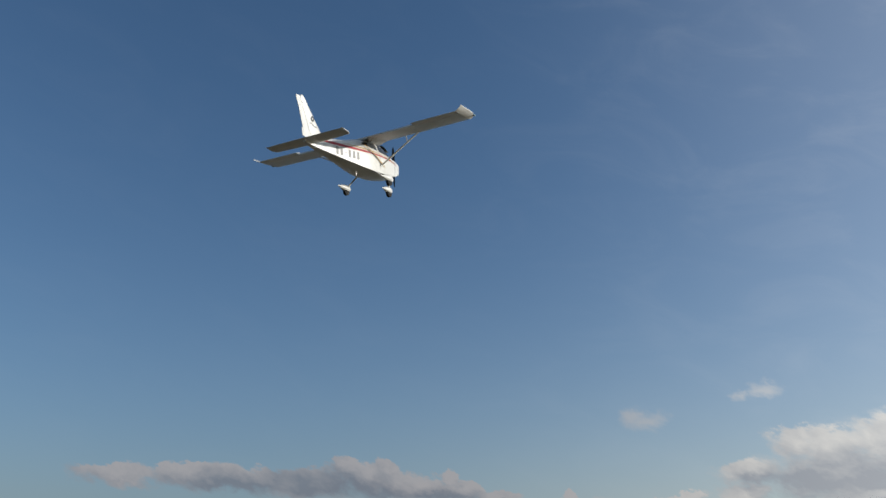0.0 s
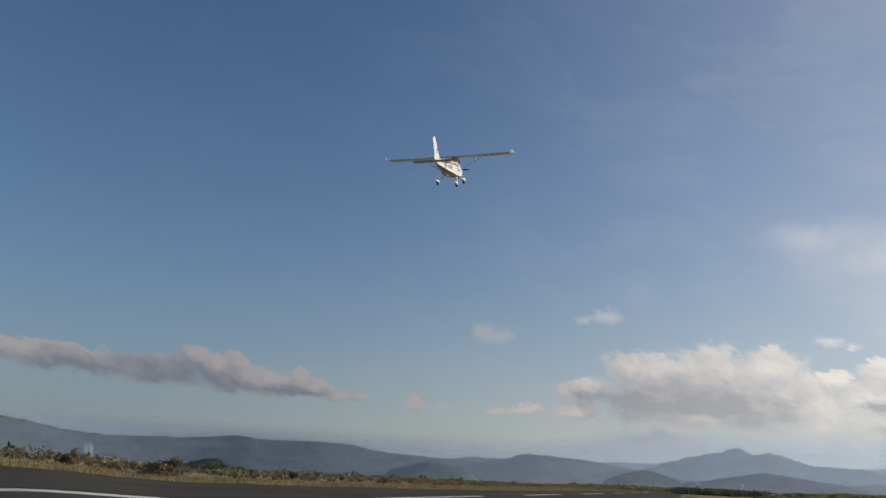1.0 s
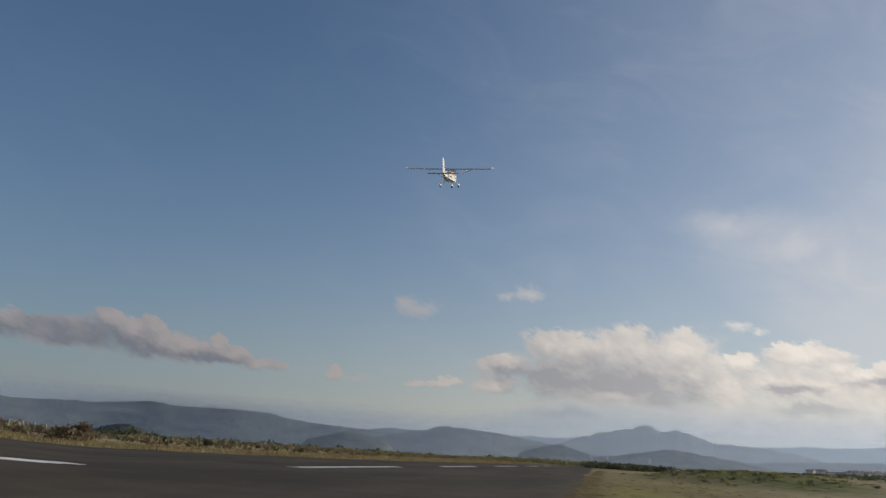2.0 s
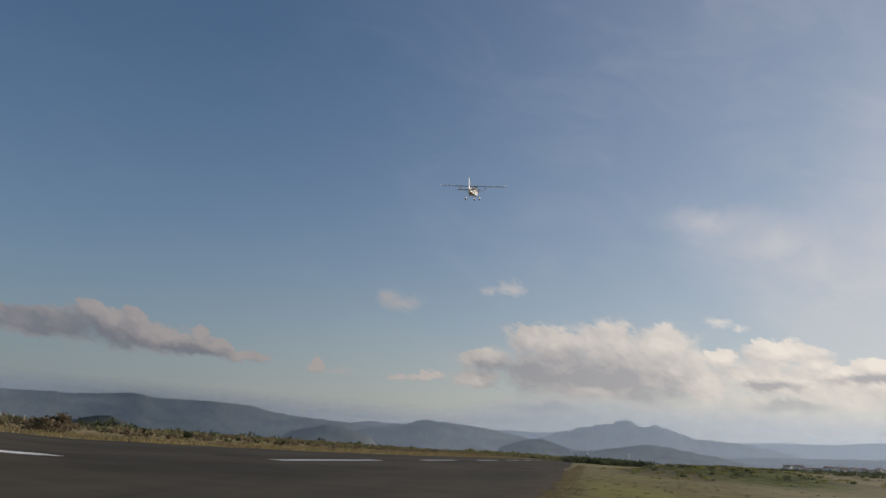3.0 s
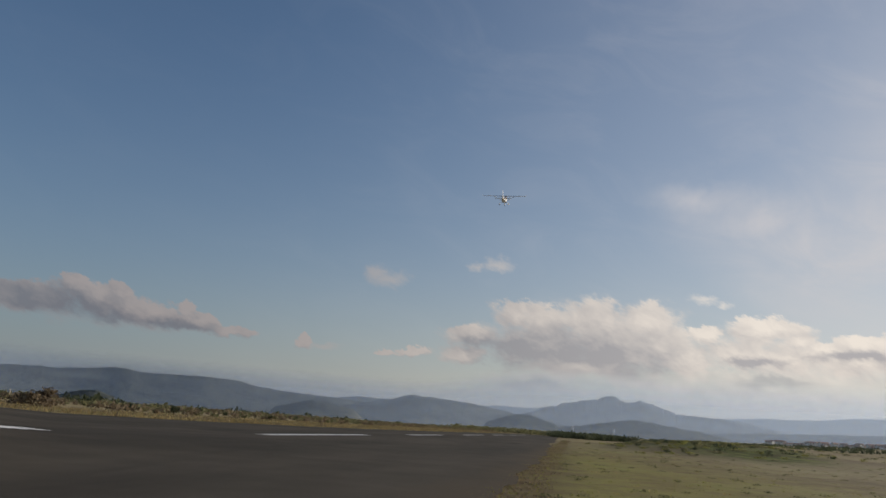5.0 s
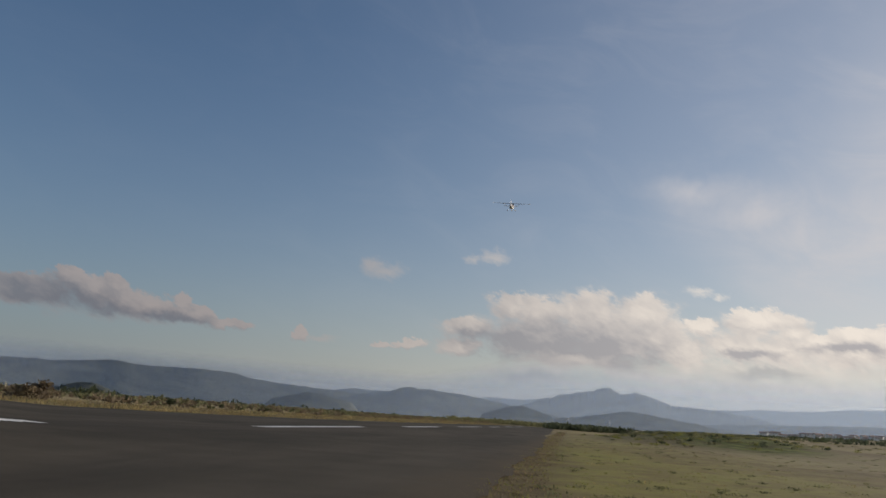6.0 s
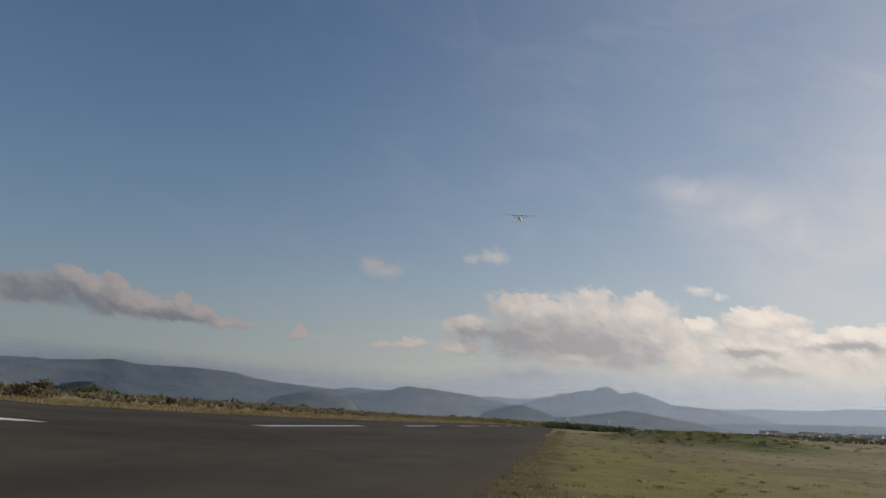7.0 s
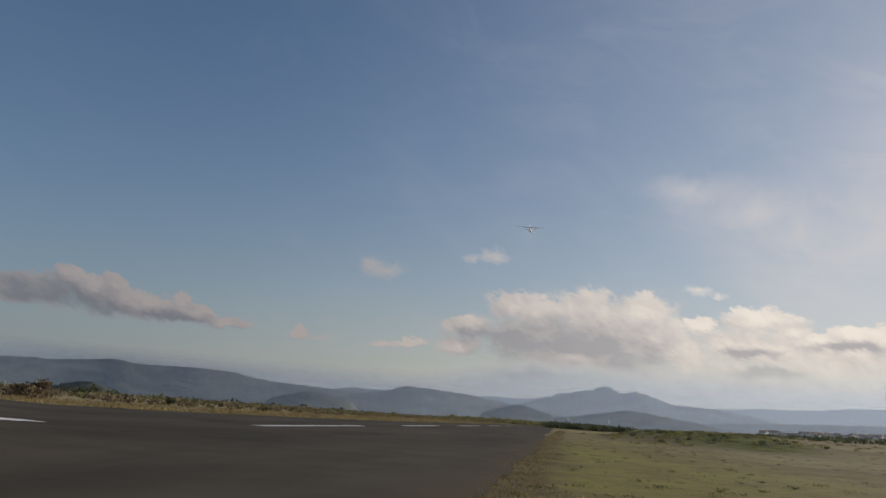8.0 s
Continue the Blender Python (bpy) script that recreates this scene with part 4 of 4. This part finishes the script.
def build_aeroplane():
    thing = tagged(new("aeroplane"), "white high-wing light aeroplane with red stripe, climbing away", "aeroplane")
    # fuselage and cowling
    bm = loft(bmesh.new(), [fuselage_ring(y) for y in np.concatenate([np.linspace(-4.22, -0.8, 15), np.linspace(-0.55, 1.24, 9)])])
    part("fuselage", bm, WHITE, thing, smooth=True)
    bm = loft(bmesh.new(), [fuselage_ring(y, grow=0.006) for y in np.linspace(1.25, 1.92, 7)] + [[(x * 0.75, 1.97, 1.15 + (z - 1.15) * 0.75) for x, _, z in fuselage_ring(1.92)]])
    cowl = part("cowling", bm, WHITE, thing, smooth=True)
    for side in (-1, 1):
        bm = bmesh.new()
        loft(bm, [[(side * 0.17 + 0.085 * cos(a) * r, y, 1.2 + 0.05 * sin(a) * r) for a in np.linspace(0, 2 * pi, 14, endpoint=False)] for y, r in ((1.92, 0.9), (1.976, 1.0))])
        part("air_intake", bm, SOOT, cowl, "dark cooling air intake")
    # glazing
    for side in (-1, 1):
        bm = decal(bmesh.new(), [(-1.05, 1.60), (-0.10, 1.47)], [(-0.95, 1.70), (-0.10, 1.80)], 8, side)
        part("rear_side_window", bm, PERSPEX, thing, "tinted rear cabin window")
        bm = decal(bmesh.new(), [(0.02, 1.45), (0.86, 1.33)], [(0.02, 1.80), (0.52, 1.80)], 8, side)
        part("door_window", bm, PERSPEX, thing, "tinted cabin door window")
        bm = decal(bmesh.new(), [(0.0, 0.72), (0.0, 1.82)], [(-0.02, 0.72), (-0.02, 1.82)], 10, side, 0.004)
        part("door_seam", bm, INK, thing)
    bm = bmesh.new()
    rows = []
    for y, z, half in ((0.60, 1.845, 0.42), (0.78, 1.75, 0.45), (0.98, 1.61, 0.46)):
        rows.append([(half * u, y + 0.01 - 0.10 * u * u, z - 0.04 * u * u) for u in np.linspace(-1, 1, 11)])
    loft(bm, rows, closed=False, caps=False)
    part("windscreen", bm, PERSPEX, thing, "curved tinted windscreen", smooth=True)
    # stripes and markings on the flanks
    for side in (-1, 1):
        bm = decal(bmesh.new(), [(-3.75, 1.385), (-2.6, 1.32), (-1.2, 1.29), (0.2, 1.245), (1.2, 1.15), (1.75, 1.03)],
                   [(-3.75, 1.395), (-2.6, 1.44), (-1.2, 1.37), (0.2, 1.295), (1.2, 1.185), (1.75, 1.035)], 40, side)
        part("red_stripe", bm, RED, thing, "red swoosh stripe")
        bm = decal(bmesh.new(), [(-2.2, 1.475), (-1.2, 1.41), (0.1, 1.34), (1.0, 1.22), (1.6, 1.10)],
                   [(-2.2, 1.48), (-1.2, 1.45), (0.1, 1.365), (1.0, 1.24), (1.6, 1.105)], 34, side, 0.007)
        part("gold_stripe", bm, GOLD, thing, "gold pinstripe")
        bm = decal(bmesh.new(), [(-0.9, 1.58), (-0.3, 1.22), (0.35, 0.86)], [(-0.88, 1.61), (-0.28, 1.25), (0.38, 0.88)], 16, side, 0.007)
        part("gold_stripe", bm, GOLD, thing, "gold pinstripe")
    at = -2.62
    for wide, low, high in ((0.135, 0.0, 1.0), (0.135, 0.0, 1.0), (0.12, 0.44, 0.57), (0.135, 0.0, 1.0), (0.135, 0.0, 1.0), (0.135, 0.0, 1.0)):
        z0 = 0.995 + (at + 2.62) * -0.05
        bm = decal(bmesh.new(), [(at, z0 + 0.28 * low), (at + wide, z0 + 0.28 * low)], [(at, z0 + 0.28 * high), (at + wide, z0 + 0.28 * high)], 3, 1, 0.008)
        part("marking_bar", bm, INK, thing, "dark grey painted marking bar")
        at += wide + 0.10
    # wing
    bm = bmesh.new()
    half = [(0.0, 0.32, -1.10), (2.54, 0.32, -1.10), (4.38, 0.29, -1.10)]
    loft(bm, [airfoil(le, te, 0.13 if x < 3 else 0.11, side * x, WING_Z + 0.008 * x, stop=0.74) for side, (x, le, te) in
              [(-1, h) for h in half[::-1]] + [(1, h) for h in half[1:]]])
    wing = part("wing", bm, WHITE, thing, smooth=True)
    for side in (-1, 1):
        for name, x0, x1, droop in (("flap", 0.52, 2.52, 0.09), ("aileron", 2.56, 4.36, 0.0)):
            bm = loft(bmesh.new(), [airfoil(0.32 if x < 3 else 0.29, -1.10, 0.13 if x < 3 else 0.11, side * x, WING_Z + 0.008 * x, 4, 0, 0.755, 1.0, droop) for x in (x0, x1)])
            part(name, bm, WHITE, wing)
        bm = bmesh.new()
        rings = []
        for x, le, te, up, th in ((4.385, 0.285, -1.10, 0.0, 0.11), (4.48, 0.26, -1.11, 0.015, 0.10), (4.58, 0.16, -1.12, 0.045, 0.07), (4.66, -0.05, -1.13, 0.085, 0.03)):
            rings.append([(px * side, py, pz) for px, py, pz in airfoil(le, te, th, x, WING_Z + 0.035 + up, dz_te=up)])
        loft(bm, rings)
        part("wing_tip", bm, WHITE, wing, "upswept white wing tip fairing", smooth=True)
        bm = bmesh.new()
        bmesh.ops.create_uvsphere(bm, u_segments=10, v_segments=6, radius=0.045, matrix=Matrix.LocRotScale((side * 4.62, 0.12, WING_Z + 0.09), None, (1, 1.8, 0.8)))
        part("navigation_lamp", bm, LAMP_GLASS, wing, smooth=True)
        bm = tube(bmesh.new(), (side * 0.47, 0.12, 0.90), (side * 2.30, 0.12, WING_Z), 0.055, 0.05, 12, 0.42)
        strut = part("wing_strut", bm, STEEL, thing, "slim wing strut", smooth=True)
        bm = tube(bmesh.new(), (side * 1.75, 0.12, 1.58), (side * 1.72, 0.10, WING_Z), 0.018, 0.018, 8)
        part("jury_strut", bm, STEEL, strut)
        bm = loft(bmesh.new(), [[(side * (0.44 + 0.10 * k), 0.12 + y, 0.87 + 0.062 * k + z) for y, z in ((-0.12, -0.03), (0.12, -0.03), (0.09, 0.04), (-0.09, 0.04))] for k in (0, 1)])
        part("strut_fairing", bm, WHITE, strut)
        bm = loft(bmesh.new(), [[(side * x, y, z) for x, y, z in ((0.36, -0.55, 1.73), (0.36, 0.28, 1.74), (0.44, 0.28, 1.88), (0.44, -0.55, 1.88))],
                                [(side * x, y, z) for x, y, z in ((0.46, -0.50, 1.75), (0.46, 0.24, 1.76), (0.86, 0.24, 1.865), (0.86, -0.52, 1.865))]])
        part("wing_root_fairing", bm, WHITE, wing)
    # tail
    bm = bmesh.new()

    def fin_section(z, le, te, th):
        return [(th * u, le + (te - le) * v, z) for v, u in ((0, 0), (0.12, 0.8), (0.35, 1), (0.7, 0.7), (1, 0.35), (1, -0.35), (0.7, -0.7), (0.35, -1), (0.12, -0.8))]
    loft(bm, [fin_section(1.38, -2.75, -3.82, 0.045), fin_section(1.62, -3.10, -3.86, 0.055), fin_section(2.45, -3.70, -4.10, 0.05), fin_section(2.84, -3.97, -4.19, 0.035), fin_section(2.91, -4.05, -4.17, 0.02)])
    fin = part("fin", bm, WHITE, thing)
    bm = bmesh.new()

    def rudder_section(z, le, te, th):
        return [(th, le, z), (th * 1.1, le + (te - le) * 0.15, z), (0.008, te, z), (-0.008, te, z), (-th * 1.1, le + (te - le) * 0.15, z), (-th, le, z)]
    loft(bm, [rudder_section(1.16, -4.00, -4.10, 0.02), rudder_section(1.40, -3.84, -4.16, 0.022), rudder_section(1.62, -3.88, -4.22, 0.022), rudder_section(2.45, -4.12, -4.36, 0.02), rudder_section(2.80, -4.21, -4.45, 0.018), rudder_section(2.86, -4.22, -4.45, 0.016)])
    rudder = part("rudder", bm, WHITE, fin)
    bm = loft(bmesh.new(), [[(x, y, z) for x, y in ((0.006, -4.15), (0.006, -4.30), (-0.006, -4.30), (-0.006, -4.15))] for z in (1.42, 1.72)])
    part("trim_tab", bm, WHITE, rudder)
    bm = bmesh.new()
    for r0, a0, a1 in ((0.088, 0.0, 2 * pi),):
        loft(bm, [[(0.058, -3.66 + r * cos(a), 2.12 + r * 1.15 * sin(a)) for r in (r0, r0 * 0.45)] for a in np.linspace(a0, a1, 16)], closed=False, caps=False)
    part("emblem", bm, INK, fin, "dark round painted emblem")
    for y0, y1, z in ((-3.82, -3.74, 1.93), (-3.72, -3.62, 1.88), (-3.60, -3.44, 1.83)):
        bm = loft(bmesh.new(), [[(0.06, y, z + d) for d in (0, 0.035)] for y in (y0, y1)], closed=False, caps=False)
        part("emblem_bar", bm, INK, fin, "small dark painted bar")
    bm = bmesh.new()
    tail = [(0.0, -3.60, -4.33), (0.9, -3.66, -4.32), (1.50, -3.72, -4.30)]
    loft(bm, [airfoil(le, te, 0.075, side * x, 1.235, dz_te=0.085) for side, (x, le, te) in [(-1, h) for h in tail[::-1]] + [(1, h) for h in tail[1:]]])
    tailplane = part("tailplane", bm, WHITE, thing)
    for side in (-1, 1):
        rings = [[(px * side, py, pz) for px, py, pz in airfoil(le, te, th, x, 1.235 + up, dz_te=0.085)] for x, le, te, th, up in ((1.503, -3.72, -4.30, 0.078, 0.0), (1.56, -3.78, -4.30, 0.06, 0.012), (1.60, -3.92, -4.29, 0.02, 0.02))]
        part("tailplane_tip", loft(bmesh.new(), rings), WHITE, tailplane, smooth=True)
    # undercarriage
    def wheel(x, y, z, long, wide):
        bm = bmesh.new()
        rings = []
        for s, h, v in ((-0.70, 0.02, 0.05), (-0.50, 0.34, 0.04), (-0.25, 0.74, 0.02), (0.0, 1.0, 0.0), (0.18, 0.93, -0.01), (0.32, 0.62, -0.02), (0.39, 0.15, -0.02)):
            rings.append([(x + wide * h * cos(a), y + s * long, z + 0.05 + v + 0.145 * h * sin(a)) for a in np.linspace(0, 2 * pi, 14, endpoint=False)])
        spat = part("wheel_fairing", loft(bm, rings), WHITE, thing, "white teardrop wheel fairing", smooth=True)
        bm = loft(bmesh.new(), [[(x + u * 0.07, y + 0.02 + r * cos(a), z - 0.07 + r * sin(a)) for a in np.linspace(0, 2 * pi, 20, endpoint=False)] for u, r in ((-1, 0.12), (-0.75, 0.165), (0.75, 0.165), (1, 0.12))])
        part("tyre", bm, TYRE, spat, smooth=True)
    for side in (-1, 1):
        wheel(side * 0.97, -0.30, 0.20, 0.78, 0.12)
        bm = tube(bmesh.new(), (side * 0.36, -0.22, 0.68), (side * 0.90, -0.27, 0.26), 0.05, 0.04, 10, 0.5)
        part("main_leg", bm, STEEL, thing, "sprung main undercarriage leg", smooth=True)
    wheel(0.0, 1.36, 0.14, 0.70, 0.11)
    part("nose_leg", tube(bmesh.new(), (0, 1.55, 0.72), (0, 1.40, 0.22), 0.05, 0.04, 10), WHITE, thing, smooth=True)
    part("exhaust_pipe", tube(bmesh.new(), (0.2, 1.3, 0.70), (0.22, 1.12, 0.50), 0.035, 0.035, 10), SOOT, thing, "dark exhaust pipe", smooth=True)
    part("belly_aerial", loft(bmesh.new(), [[(0.008, -0.9, 0.70), (0.008, -1.02, 0.70), (-0.008, -1.02, 0.70), (-0.008, -0.9, 0.70)], [(0.004, -1.0, 0.46), (0.004, -1.05, 0.46), (-0.004, -1.05, 0.46), (-0.004, -1.0, 0.46)]]), WHITE, thing)
    # propeller: its own space is the hub, blades along z
    bm = bmesh.new()
    loft(bm, [[(r * cos(a), y, r * sin(a)) for a in np.linspace(0, 2 * pi, 16, endpoint=False)] for y, r in ((-0.10, 0.13), (0.0, 0.13), (0.12, 0.09), (0.20, 0.02))])
    prop = part("propeller", bm, BLADE, thing, "dark two-bladed propeller with spinner", smooth=True)
    for side in (-1, 1):
        rings = []
        for r, chord, twist in ((0.10, 0.06, 50), (0.25, 0.11, 38), (0.5, 0.12, 24), (0.72, 0.09, 17), (0.83, 0.04, 14)):
            t = radians(twist)
            rings.append([(side * (u * chord * cos(t) - q * sin(t)), u * chord * sin(t) + q * cos(t), side * r) for u, q in ((-0.5, 0), (-0.1, 0.014), (0.3, 0.012), (0.5, 0), (0.2, -0.006), (-0.2, -0.006))])
        part("blade", loft(bmesh.new(), rings), BLADE, prop, smooth=True)
    return thing, prop


plane, propeller = build_aeroplane()


def motions():
    walk(plane, [
        (0.0, pose(-15.61, 24.27, 15.27, 16.3, 0.6, 0.4)),
        (0.2, pose(-16.05, 30.09, 16.47, 15.9, 0.1, 0.3)),
        (0.5, pose(-16.15, 39.40, 18.38, 15.6, -0.3, 0.3)),
        (0.9, pose(-16.30, 50.55, 21.02, 15.9, -0.6, 0.8)),
        (1.5, pose(-16.72, 67.21, 25.26, 16.9, -0.3, 1.4)),
        (2.0, pose(-17.00, 81.10, 28.76, 17.3, 0.0, 1.4)),
        (3.5, pose(-17.15, 124.13, 39.14, 15.1, 0.6, 0.0)),
        (4.0, pose(-16.98, 138.76, 42.39, 14.2, -0.2, 0.0)),
        (4.5, pose(-16.66, 153.42, 45.28, 13.7, -1.3, 0.6)),
        (5.0, pose(-16.50, 168.16, 47.97, 13.8, -1.0, 1.0)),
        (6.5, pose(-16.39, 213.95, 55.26, 15.5, 1.0, 1.8)),
        (7.0, pose(-16.22, 229.55, 57.57, 15.3, 0.9, 1.4)),
        (7.5, pose(-15.65, 245.50, 59.58, 15.3, 1.3, 0.4)),
        (8.0, pose(-14.75, 261.58, 61.79, 15.2, 1.7, -0.6)),
    ])
    turns = [k * 0.25 for k in range(33)]
    walk(propeller, [(t, pose(0, 2.05, 1.24, 0, 5 + 270 * t, 0)) for t in turns])
    walk(smoke, [(t, pose(fx - 0.12 * t, fy, on_ground(fx, fy) + 0.10 * t)) for t in (0.0, 2.0, 4.0, 6.0, 8.0)])


motions()
